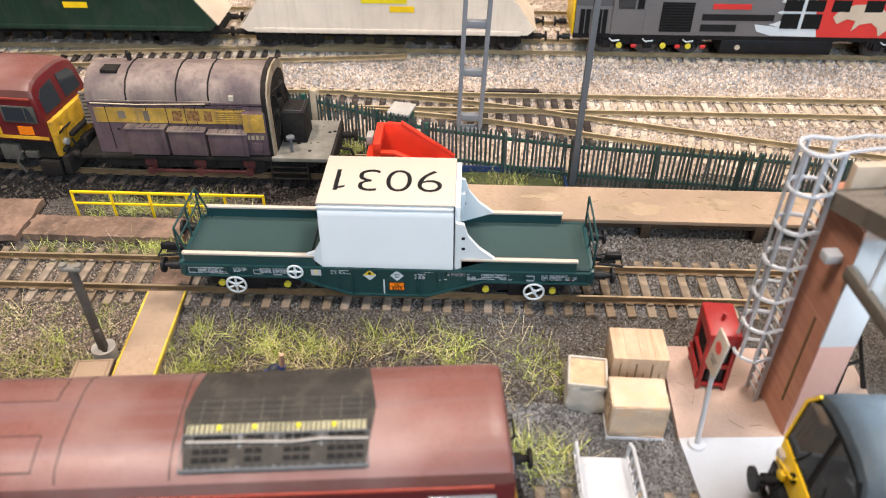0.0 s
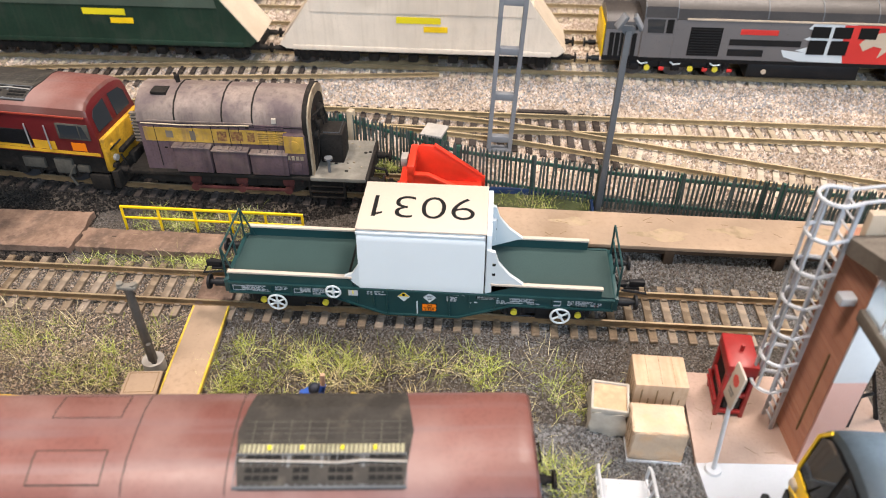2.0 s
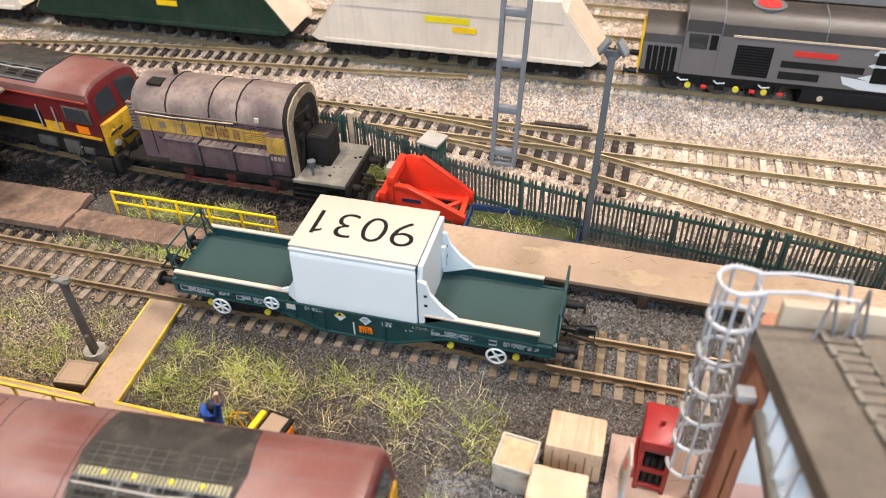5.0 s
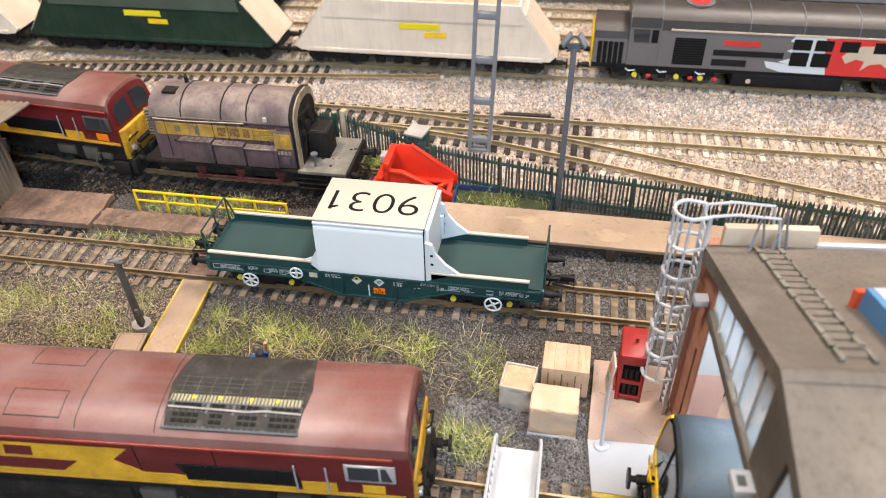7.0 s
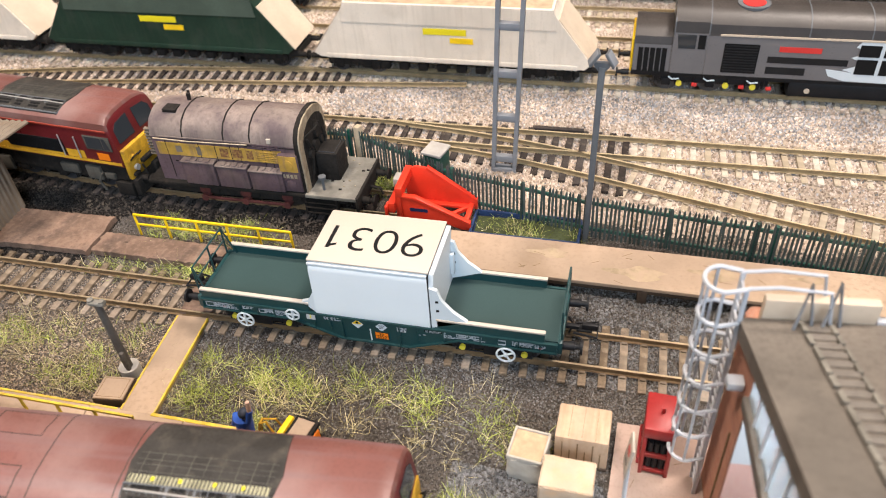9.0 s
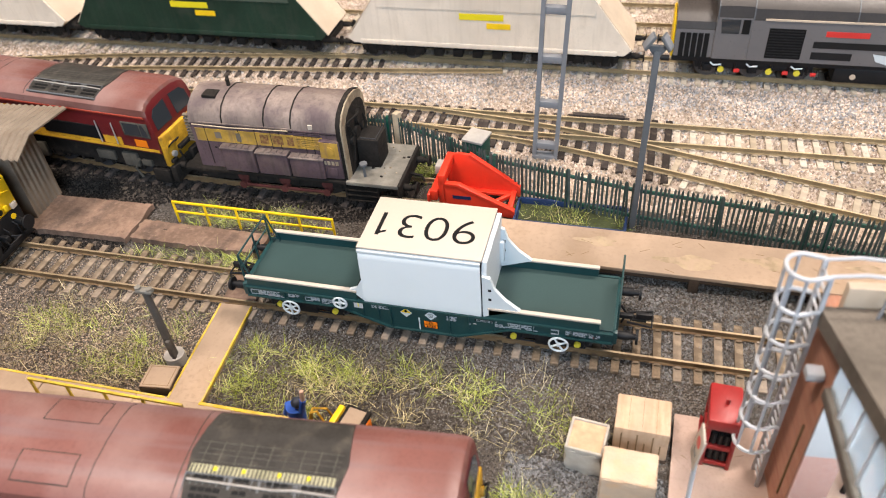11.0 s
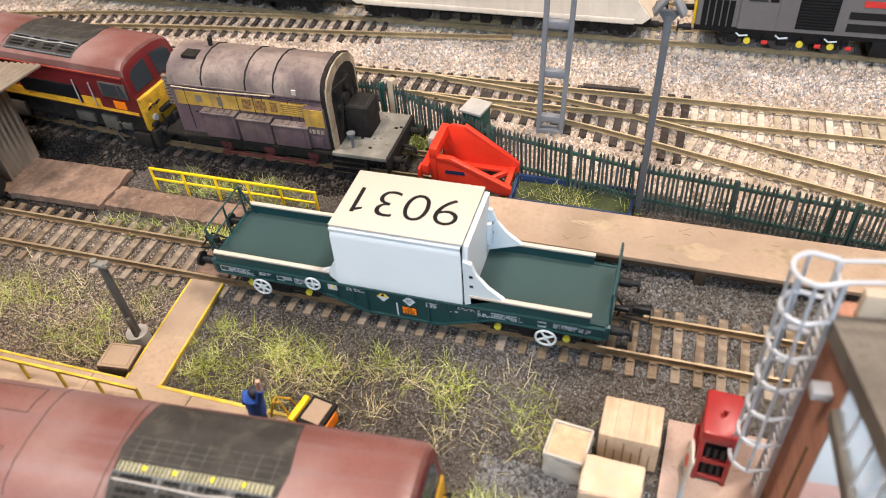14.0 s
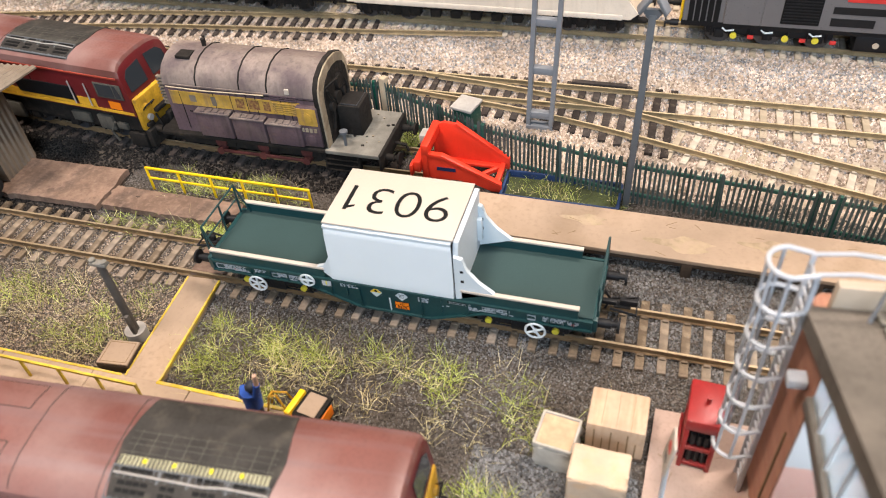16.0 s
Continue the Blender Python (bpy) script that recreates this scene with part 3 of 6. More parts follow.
# ---- flask wagon ----
def hand_wheel(parent, x, y, z, r, spokes, rot=45):
    b = B()
    torus(b, (x, y, z), (0, 1, 0), r, 0.42, 22)
    for k in range(spokes):
        a = radians(rot + k * 180 / spokes)
        cyl(b, (x - r * math.cos(a), y, z - r * math.sin(a)), (x + r * math.cos(a), y, z + r * math.sin(a)), 0.42, 6)
    cyl(b, (x, y - 0.5, z), (x, y + 0.6, z), 0.8, 10)
    return part("hand_wheel", b, M_WHITE, parent, "white painted spoked hand wheel")


def buffer(parent, x, y, z, dirx, m=M_BLACK, head=2.9):
    b = B()
    cyl(b, (x, y, z), (x + dirx * 4.5, y, z), 1.7, 14)
    cyl(b, (x + dirx * 4.5, y, z), (x + dirx * 6.5, y, z), 1.1, 12)
    cyl(b, (x + dirx * 6.5, y, z), (x + dirx * 7.4, y, z), head, 18)
    return part("buffer", b, m, parent)


def wheelset(parent, x, z, r, half=8.6, m=M_STEEL):
    b = B()
    for s in (-1, 1):
        cyl(b, (x, s * half, z), (x, s * (half + 1.6), z), r, 24)
        cyl(b, (x, s * (half - 0.5), z), (x, s * half, z), r + 0.6, 24)
    cyl(b, (x, -half, z), (x, half, z), 0.9, 8)
    return part("wheelset", b, m, parent)


wagon = thing("flask_wagon", at(0, 0.6, 4), "dark green nuclear flask wagon with white cover, on the yard track", "wagon")
HW = 14.8
# deck with its fine raised tread
b = B()
box(b, -72.5, 72.5, -HW + 0.9, HW - 0.9, 13.5, 15.4)
part("deck", b, M_DECK, wagon, "matt grey-green treaded deck")
# fish-bellied side girders
SIDE = [(-72.5, 10.4), (-33, 10.2), (-30.5, 9.8), (-13, 2.8), (15, 2.8), (32, 9.8), (35, 10.2), (72.5, 10.4), (72.5, 14.8), (-72.5, 14.8)]
for s in (-1, 1):
    b = B()
    prism(b, SIDE, "y", s * (HW - 0.9), s * HW)
    for x in (-72, -56, -48, -40.5, -23.5, -17, -12, 11.5, 19, 29, 43.5, 50, 58, 66, 72):
        box(b, x - 0.25, x + 0.25, s * HW, s * (HW + 0.7), 10.4 if abs(x) > 34 else (3.4 if abs(x) < 16 else 7.6), 14.6)
    box(b, -72.5, 72.5, s * (HW - 0.3), s * (HW + 0.9), 14.4, 15.2)
    box(b, -72.5, -33, s * HW, s * (HW + 0.9), 10.0, 10.6)
    box(b, 35, 72.5, s * HW, s * (HW + 0.9), 10.0, 10.6)
    box(b, -13, 15, s * HW, s * (HW + 0.9), 2.6, 3.2)
    prism(b, [(-33, 10.0), (-13, 2.6), (-13, 3.2), (-33, 10.6)], "y", s * HW, s * (HW + 0.9))
    prism(b, [(15, 2.6), (35, 10.0), (35, 10.6), (15, 3.2)], "y", s * HW, s * (HW + 0.9))
    part("side_girder", b, M_GREEN, wagon)
    for x0, x1 in ((-71.5, -25), (27, 64.5 if s > 0 else 67.5)):
        part("parapet", prism(B(), [(x0, 15.0), (x1, 15.0), (x1, 19.3), (x0, 19.3)], "y", s * (HW - 0.8), s * HW), M_GREEN, wagon)
        part("parapet_capping", box(B(), x0 - 0.3, x1 + 0.3, s * (HW - 1.3), s * (HW + 0.4), 19.3, 20.2, 0.15), M_CREAM, wagon, "cream-white capping strip")
for s in (-1, 1):
    b = B()
    box(b, s * 72.3, s * 74, -HW, HW, 9.8, 15.6, 0.2)
    part("headstock", b, M_GREEN, wagon)
    for y in (-11.5, 11.5):
        buffer(wagon, s * 74, y, 11.6, s)
    b = B()
    for y in (-12.6, 0.5 if s < 0 else 0, 12.6):
        tube(b, [(s * 73.6, y, 9), (s * 73.6, y, 29.0 if y else 22.6)], 0.42, 6)
    tube(b, [(s * 73.6, -12.6, 29), (s * 73.6, 12.6, 29)], 0.42)
    tube(b, [(s * 73.6, -12.6, 22.6), (s * 73.6, 12.6, 22.6)], 0.36)
    for y in (-12.6, 12.6) if s < 0 else ():
        part("handrail_brace", tube(B(), [(s * 73.4, y, 28.6), (s * 69.5, y * 1.06, 15.5)], 0.36), M_GREEN, wagon)
    part("end_handrail", b, M_GREEN, wagon, "dark green tubular end handrail")
    b = B()
    box(b, s * 74, s * 79, -0.9, 0.9, 9.5, 11.2, 0.2)
    tube(b, [(s * 77, -2.6, 9.6), (s * 86, -4.2, 9.8), (s * 86, 4.2, 9.8), (s * 77, 2.6, 9.6)], 0.5)
    box(b, s * 78, s * 84, -1.4, 1.4, 9.0, 9.8, 0.2)
    box(b, s * 80, s * 86, -0.8, 0.8, 10, 12.5, 0.3)
    tube(b, [(s * 74.5, 3, 12), (s * 76.5, 3.6, 8), (s * 75, 3.2, 3)], 0.45)
    part("coupling", b, M_BLACK, wagon, "black hook coupling with brake pipes")
# flask cover
b = B()
prof = [(-15.2, 15.4), (-15.2, 17.8), (-14.9, 19), (-14.2, 36.6), (-13.6, 38.6), (-12.6, 39.6), (-12.6, 41), (17.3, 41), (17.3, 39.5), (16.0, 36.6), (15.2, 15.4)]
prism(b, prof, "x", -22, 24.2)
box(b, -22.4, 24.4, -13.7, -12.2, 38.9, 40.2, 0.3)
part("flask_cover", b, M_WHITE, wagon, "smooth white flask cover, roof tinted cream for warm top light")
# Same white cover on top, tinted cream for the warm ceiling light.
part("cover_roof", box(B(), -22.5, 24.6, -13.0, 17.6, 40.6, 41.4, 0.25), M_CREAM, wagon, "smooth white roof panel, warm overhead light painted in as cream")
words("roof_number", "9031", 14.6, M_INK, wagon, at(-0.8, 2.4, 41.45, 180), 1.07, 0.28)
part("numeral_flag", prism(B(), [(-17.6, -4.9), (-17.6, -3.3), (-14.0, -1.9), (-14.0, -3.0)], "z", 41.4, 41.5), M_INK, wagon)
part("end_gap", box(B(), 24.15, 24.6, -13.9, 16.7, 15.4, 40.4), M_INK, wagon, "black gap at the end of the cover")
part("end_cover", prism(B(), [(-14.3, 15.4), (-13.6, 36.4), (-12.2, 40.2), (16.4, 40.2), (15.4, 36.4), (14.6, 15.4)], "x", 24.6, 26.4), M_WHITE, wagon, "white end wall of the cover")
for s in (-1, 1):
    b = B()
    prism(b, [(24.9, 15.2), (38.6, 20.2), (33.2, 24.6), (29.2, 29.8), (27.8, 34.5), (24.9, 35.5)], "y", s * (HW - 1.6), s * HW)
    box(b, 25, 28, s * (HW - 4), s * (HW - 1.6), 20, 30, 0.3)
    part("gusset", b, M_WHITE, wagon, "white triangular end bracket")
    for z in (24, 28.5):
        part("bolt_hole", box(B(), 27, 28.2, s * (HW - 1.65), s * (HW - 1.9) if s > 0 else s * (HW + 0.06), z, z + 1.1), M_INK, wagon)
    part("gusset", prism(B(), [(-22, 15.2), (-27.5, 20.2), (-24.5, 21.5), (-22, 26)], "y", s * (HW - 1.4), s * HW), M_WHITE, wagon)
part("deck_slot", box(B(), -27.6, -26.8, -12.6, 12.6, 15.42, 15.6), M_INK, wagon, "black drain slot in the deck")
for cx in (-48, 48):
    b = B()
    for s in (-1, 1):
        box(b, cx - 16.5, cx + 16.5, s * 11.4, s * 13.0, 4.6, 7.6, 0.4)
        for d in (-12, 12):
            box(b, cx + d - 2.6, cx + d + 2.6, s * 11.6, s * 13.4, 3.4, 7.4, 0.5)
            for o in (-3.6, 3.6):
                cyl(b, (cx + d + o, s * 12.4, 4.4), (cx + d + o, s * 12.4, 7.6), 0.8, 8)
        box(b, cx - 4, cx + 4, s * 11.2, s * 13.6, 2.6, 8, 0.5)
        tube(b, [(cx - 15, s * 12.8, 3.2), (cx + 15, s * 12.8, 3.2)], 0.35)
    box(b, cx - 3, cx + 3, -12, 12, 6, 12.5)
    part("bogie_frame", b, M_BLACK, wagon, "black cast bogie frame")
    for d in (-12, 12):
        wheelset(wagon, cx + d, 6.0, 6.0)
        for s in (-1, 1):
            part("axlebox_cover", cyl(B(), (cx + d, s * 13.3, 5.8), (cx + d, s * 14.4, 5.8), 1.25, 14), M_BRASS, wagon, "yellow axlebox cover")
for x in (-54.2, 53.2):
    hand_wheel(wagon, x, -HW - 1.0, 6.6, 3.5, 3 if x < 0 else 2, 30)
    hand_wheel(wagon, x, HW + 1.0, 6.6, 3.5, 2)
hand_wheel(wagon, -32, -HW - 1.4, 13.6, 2.7, 2, 0)
FY = -HW - 0.06


def plate(x, z, w, h, m, name="plate", label="", d=0.0, y=None):
    f = (FY if y is None else y) - d
    return part(name, box(B(), x - w / 2, x + w / 2, f - 0.12, f + 0.1, z - h / 2, z + h / 2), m, wagon, label)


def diamond(x, z, r, m, label):
    part("hazard_diamond", prism(B(), [(x - r, z), (x, z - r), (x + r, z), (x, z + r)], "y", FY - 0.14, FY + 0.1), m, wagon, label)


diamond(-5.6, 11.8, 2.35, M_WHITE, "yellow and white radiation diamond")
part("hazard_half", prism(B(), [(-7.8, 11.9), (-3.4, 11.9), (-5.6, 14.1)], "y", FY - 0.2, FY - 0.12), M_YEL_B, wagon)
part("hazard_mark", cyl(B(), (-5.6, FY - 0.26, 12.7), (-5.6, FY - 0.18, 12.7), 0.6, 9), M_INK, wagon)
diamond(4.2, 11.8, 2.35, M_WHITE, "white warning diamond with small print")
for k in range(3):
    plate(4.2, 12.5 - 0.7 * k, 2.2 - 0.3 * k, 0.22, M_GREYD, "print_bar", d=0.12)
plate(4.0, 6.9, 5.6, 3.6, M_INK, "orange_placard", "orange hazard placard with black numbers")
for zz in (7.8, 6.0):
    plate(4.0, zz, 5.2, 1.5, M_ORANGE, "placard_half", d=0.1)
words("hazard_code", "70", 1.15, M_INK, wagon, Matrix.Translation((4.0 * MM, (FY - 0.26) * MM, 7.8 * MM)) @ pose(0, 0, 0, 90), 1.2)
words("substance_code", "3329", 1.15, M_INK, wagon, Matrix.Translation((4.0 * MM, (FY - 0.26) * MM, 6.0 * MM)) @ pose(0, 0, 0, 90), 1.2)
plate(-0.6, 6.6, 0.5, 6.4, M_WHITE, "white_bar")
plate(-24.6, 13.4, 3.6, 3.4, M_PIPE, "data_holder", "grey card holder", d=0.7)
plate(-24.6, 13.4, 0.4, 1.8, M_LOGOY, "card_mark", d=0.85)
plate(36.5 - 11, 13.6, 8, 2.0, M_INK, "notice_panel")
for x, z, w in ((-62, 13.6, 8), (-66, 12.2, 1.8), (-53.5, 12.0, 2.2), (-57.5, 10.8, 6), (-57.5, 10.0, 6), (-36.6 - 3, 13.7, 8.5), (-40, 12.9, 8.5), (-42, 12.2, 4), (-39, 10.8, 3.6), (-15, 13.6, 4), (-13.5, 12.2, 2.6),
                (12, 12.6, 2.4), (15, 13.8, 4.5), (25.5, 13.9, 7), (25.5, 13.3, 6.4), (36, 13.2, 4), (42, 13.2, 4), (36, 11.2, 6), (43, 11.2, 4.4), (61, 13.6, 7.5), (61, 12.8, 5), (59.5, 10.8, 6.6), (59.5, 10.1, 6.6), (51.5, 13, 3), (51.5, 10.8, 2.8), (-69.5, 11, 2.4), (19.5, 10.2, 0.8), (21.5, 10.6, 1.2)):
    plate(x, max(z, 10.9) if abs(x) > 34 else z, w, 0.26, M_PIPE, "print_bar")
for x, z, w, n in ((-63, 13.2, 9, 4), (-52, 13.6, 5, 3), (-40, 13.6, 10, 4), (-60, 11.6, 7, 3), (-17, 13.4, 5, 3), (12.5, 12.6, 4, 4), (26, 13.8, 8, 3), (39, 13.4, 8, 3), (59.5, 13.4, 8, 4), (66, 12.8, 4, 3), (31, 12.0, 4, 3)):
    b = B()
    for k in range(n):
        u = x - w / 2
        while u < x + w / 2 - 0.6:
            g = rng.uniform(0.4, 1.6)
            box(b, u, min(u + g, x + w / 2), FY - 0.13, FY + 0.1, z - 0.62 * k - 0.14, z - 0.62 * k + 0.14)
            u += g + rng.uniform(0.2, 0.7)
    part("print_block", b, M_PIPE, wagon)
for x, z, w, h in ((-68.5, 12.2, 4.6, 2.2), (-45.8, 12.0, 3.0, 1.8), (51.5, 12.2, 3.0, 2.0), (36, 12.6, 3.4, 1.4), (42, 12.6, 3.4, 1.4)):
    for dz in (-h / 2, h / 2):
        plate(x, z + dz, w, 0.22, M_PIPE, "panel_line")
    for dx in (-w / 2, w / 2):
        plate(x + dx, z, 0.22, h, M_PIPE, "panel_line")
for x in (-62.6, 66):
    plate(x, 11.6, 1.0, 0.7, M_REDL, "red_mark")


# ---- diesel locomotives with the arched maroon body ----
def locomotive_body(length, half, z0, z1, ztop, front_rake, knee, back=True):
    """Body shell: vertical sides, arched roof, raked cab front at x = 0, running back along -x."""
    prof = [(half, z0), (half, knee), (half, z1), (half * 0.955, z1 + (ztop - z1) * 0.42), (half * 0.78, z1 + (ztop - z1) * 0.75), (half * 0.45, z1 + (ztop - z1) * 0.95), (0, ztop)]
    ring = prof + [(-y, z) for y, z in reversed(prof[:-1])]
    b, n, rings = B(), len(ring), []
    for back_by, ky, kz in ((0.0, 0.955, 0.70), (0.9, 0.985, 0.90), (2.6, 0.996, 0.98), (5.0, 1.0, 1.0)):
        rings.append([b.verts.new((-max(0.0, z - knee) * front_rake - (back_by if z > knee else 0), y * (ky if z > knee else 1), z1 + (z - z1) * kz if z > z1 else z)) for y, z in ring])
    rings.append([b.verts.new((-length, y, z)) for y, z in ring])
    for fr, bk in zip(rings[:-1], rings[1:]):
        for i in range(n - 1):
            b.faces.new((fr[i], fr[i + 1], bk[i + 1], bk[i])).material_index = 0 if ring[i][1] >= z1 - 0.01 and ring[i + 1][1] >= z1 - 0.01 else 1
    fr, bk = rings[0], rings[-1]
    b.faces.new((fr[0], bk[0], bk[-1], fr[-1])).material_index = 1
    b.faces.new(list(reversed(bk))).material_index = 1
    b.faces.new([fr[0], fr[1], fr[n - 2], fr[n - 1]]).material_index = 1
    b.faces.new(fr[1:n - 1]).material_index = 1
    bmesh.ops.remove_doubles(b, verts=b.verts[:], dist=0.01)
    bmesh.ops.dissolve_degenerate(b, edges=b.edges[:], dist=0.005)
    return b, prof


def roof_patch(prof, x0, x1, i0, i1, lift, sides=(1, -1)):
    """A thin panel that follows the roof arch between two of its corners."""
    b = B()
    for s in sides:
        pts = [(s * y, z) for y, z in prof[i0:i1 + 1]]
        out = [(y * (1 + lift / 30), z + lift) for y, z in pts]
        prism(b, pts + list(reversed(out)), "x", x0, x1)
    return b


def bogie(parent, cx, axles, r, half=11.5, m=None):
    b = B()
    span = max(axles) + 7
    for s in (-1, 1):
        box(b, cx - span, cx + span, s * half, s * (half + 2.2), r - 0.5, r + 3.5, 0.6)
        for a in axles:
            box(b, cx + a - 2.6, cx + a + 2.6, s * (half + 0.3), s * (half + 3), r - 2.4, r + 2.2, 0.6)
        for a in np.linspace(-span + 3, span - 3, 7):
            cyl(b, (cx + a, s * (half + 2.4), r - 1.5), (cx + a, s * (half + 2.4), r + 4.5), 0.7, 8)
    box(b, cx - 4, cx + 4, -half - 0.5, half + 0.5, r + 1, r + 3.4)
    part("bogie_frame", b, m or M_UNDER, parent)
    for a in axles:
        wheelset(parent, cx + a, r, r)


def class_a_loco(m, label, rake):
    """Maroon heavy freight diesel, cab at the front end; front buffer beam at x = 0."""
    ob = thing("diesel_locomotive", m, label, "locomotive")
    H, Z1, ZT, KN = 17.4, 40.2, 47.9, 29.0
    b, prof = locomotive_body(272, H, 19.5, Z1, ZT, rake, KN)
    for v in b.verts:
        v.co.x -= 3.2 if rake > 0.1 else 1.4
    part("body_shell", b, [M_ROOF66, M_MAROON], ob, "weathered maroon body, window sheen painted into the arched roof")

    def arch(y):
        return float(np.interp(abs(y), [q[0] for q in reversed(prof[2:])], [q[1] for q in reversed(prof[2:])]))

    def arch_panel(x0, x1, ya, yb, lift, slant=0.0):
        """A thin panel on the roof arch from ya to yb; slant shifts its lower corners."""
        bb, n = B(), 31
        yy = np.linspace(ya, yb, n)
        lo = [[bb.verts.new((x + slant * abs(y) * (1 if x == x0 else -1) / 17, y, arch(y) - 0.2)) for y in yy] for x in (x0, x1)]
        hi = [[bb.verts.new((x + slant * abs(y) * (1 if x == x0 else -1) / 17, y * (1 + lift / 40), arch(y) + lift)) for y in yy] for x in (x0, x1)]
        for k in range(n - 1):
            bb.faces.new((hi[0][k], hi[1][k], hi[1][k + 1], hi[0][k + 1]))
            bb.faces.new((lo[0][k], hi[0][k], hi[0][k + 1], lo[0][k + 1]))
            bb.faces.new((lo[1][k], lo[1][k + 1], hi[1][k + 1], hi[1][k]))
        for k in (0, n - 1):
            bb.faces.new((lo[0][k], lo[1][k], hi[1][k], hi[0][k]))
        return bb

    for s in (-1, 1):
        part("gutter", box(B(), -272, -7, s * H, s * (H + 0.55), Z1 - 0.8, Z1 + 0.1, 0.15), mat_stripe, ob, "bright red gutter line")
        y = s * H
        f0, f1 = y, y + s * 0.16

        def flat(pts, mt, nm, lab="", d=0.0):
            return part(nm, prism(B(), pts, "y", f0 + s * d, f1 + s * d), mt, ob, lab)
        flat([(-250, 22), (-76, 22), (-76, 25.6), (-86, 25.6), (-95, 31), (-89, 37), (-250, 37)], M_GOLD, "gold_band", "broad gold band with an arrow end")
        flat([(-250, 24), (-113, 24), (-107, 29.4), (-250, 29.4)], M_MAROON, "band_cut", d=0.17)
        for x, w in ((-152, 8), (-141, 8), (-130, 9)):
            flat([(x, 31), (x + w, 31), (x + w + 1, 35.6), (x + 1, 35.6)], M_MAROON, "lettering_block", "plain maroon lettering block", d=0.17)
        flat([(-36, 22), (-25, 22), (-25, 26.4), (-36, 26.4)], M_GOLD, "gold_block")
        flat([(-72, 22), (-38, 22), (-38, 23.2), (-76, 25.4), (-76, 22)], M_GOLD, "gold_block")
        flat([(-270, 20.2), (-4, 20.2), (-4, 21.8), (-270, 21.8)], M_GOLD, "sill_line", "gold sill line", d=0.05)
        b = B()
        prism(b, [(-72, 23.6), (-36, 23.6), (-37, 31.4), (-75, 31.4)], "y", f0, f0 + s * 0.3)
        for x in np.arange(-72.5, -38, 0.95):
            prism(b, [(x + 0.3, 24), (x + 0.75, 24), (x, 31.2), (x - 0.45, 31.2)], "y", f0 + s * 0.25, f0 + s * 0.7)
        part("side_grille", b, M_BLACK, ob, "black louvred side grille")
        part("cab_side_window", box(B(), -22, -6.4, f0, f0 + s * 0.5, 28.4, 36.6, 0.2), M_DULL if m.translation.y > 0 else M_SILVER, ob, "dull grey framed cab side window")
        part("glass", prism(B(), [(-20.8, 29.4), (-11.5, 29.4), (-11.5, 35.8), (-20.8, 35.8)], "y", f0 + s * 0.4, f0 + s * 0.62), M_GLASS, ob)
        part("glass", prism(B(), [(-10.8, 29.4), (-7.4, 29.4), (-9.2, 35.8), (-10.8, 35.8)], "y", f0 + s * 0.4, f0 + s * 0.62), M_GLASS, ob)
        flat([(-17, 22.4), (-10, 22.4), (-10, 26.6), (-17, 26.6)], M_ORANGE if m.translation.y > 0 else M_GOLD, "maker_plate", "plain orange plate", d=0.05)
        for x in (-27.5, -37.2):
            part("grab_rail", tube(B(), [(x, f0 + s * 0.9, 22.5), (x, f0 + s * 0.9, 35)], 0.35), M_SILVER, ob, "silver grab rail")
        for x in (-62, -87, -165, -210):
            part("panel_joint", box(B(), x, x + 0.3, f0, f0 + s * 0.1, 22.5, Z1 - 1), M_INK, ob)
    # roof: grimy grille with fan openings, panel lines
    part("roof_grille", arch_panel(-78, -33.5, -15, 15, 0.35, 2.5), M_GRIME, ob, "grimy black roof grille")
    def strip(nm, x0, x1, ya, yb, lo, hi, mt, lab=""):
        return part(nm, prism(B(), [(-ya, arch(ya) + lo), (-yb, arch(yb) + lo), (-yb, arch(yb) + hi), (-ya, arch(ya) + hi)], "x", x0, x1), mt, ob, lab)

    for x, cols in ((-74.2, 4), (-62.6, 2), (-54.0, 3), (-44.2, 4)):
        for yy in (7.2, 10.4, 12.3):
            for k in range(cols):
                strip("fan_slot", x + k * 2.1, x + k * 2.1 + 1.75, yy, yy + 1.0, 0.2, 0.62, M_INK, "black fan slot")
    for x in np.arange(-77, -35, 1.9):
        strip("grille_bar", x, x + 0.22, 7.0, 14.6, 0.2, 0.7, M_GREYD)
    for x in (-64.4, -56.2, -46.0):
        strip("grille_frame", x, x + 0.7, 6.8, 14.8, 0.2, 0.8, M_GREYD)
    for yy in (6.8, 14.6):
        strip("grille_frame", -77, -35, yy, yy + 0.4, 0.2, 0.8, M_GREYD)
    strip("mesh_strip", -76.4, -35.4, 4.0, 6.6, 0.2, 0.45, M_OLIVE if m.translation.y < 0 else M_DULL, "dull mesh strip")
    for x in np.arange(-76, -35.5, 1.15):
        strip("mesh_bar", x, x + 0.35, 3.9, 6.7, 0.3, 0.7, M_DULL)
    for x in (-69.6, -61.5, -51.5, -43.4) if m.translation.y < 0 else ():
        strip("yellow_mark", x, x + 0.9, 4.6, 5.7, 0.4, 0.85, M_LOGOY)
    for ya in (0.8, 3.0):
        for s in (-1, 1):
            part("grille_edge", tube(B(), [(-76, s * ya, arch(ya) + 0.4), (-35.5, s * ya, arch(ya) + 0.4)], 0.13), M_DULL, ob)
    for x in np.arange(-74, -36, 4.6):
        part("grille_rib", arch_panel(x, x + 0.3, -3.6, 3.6, 0.5), M_DULL, ob)
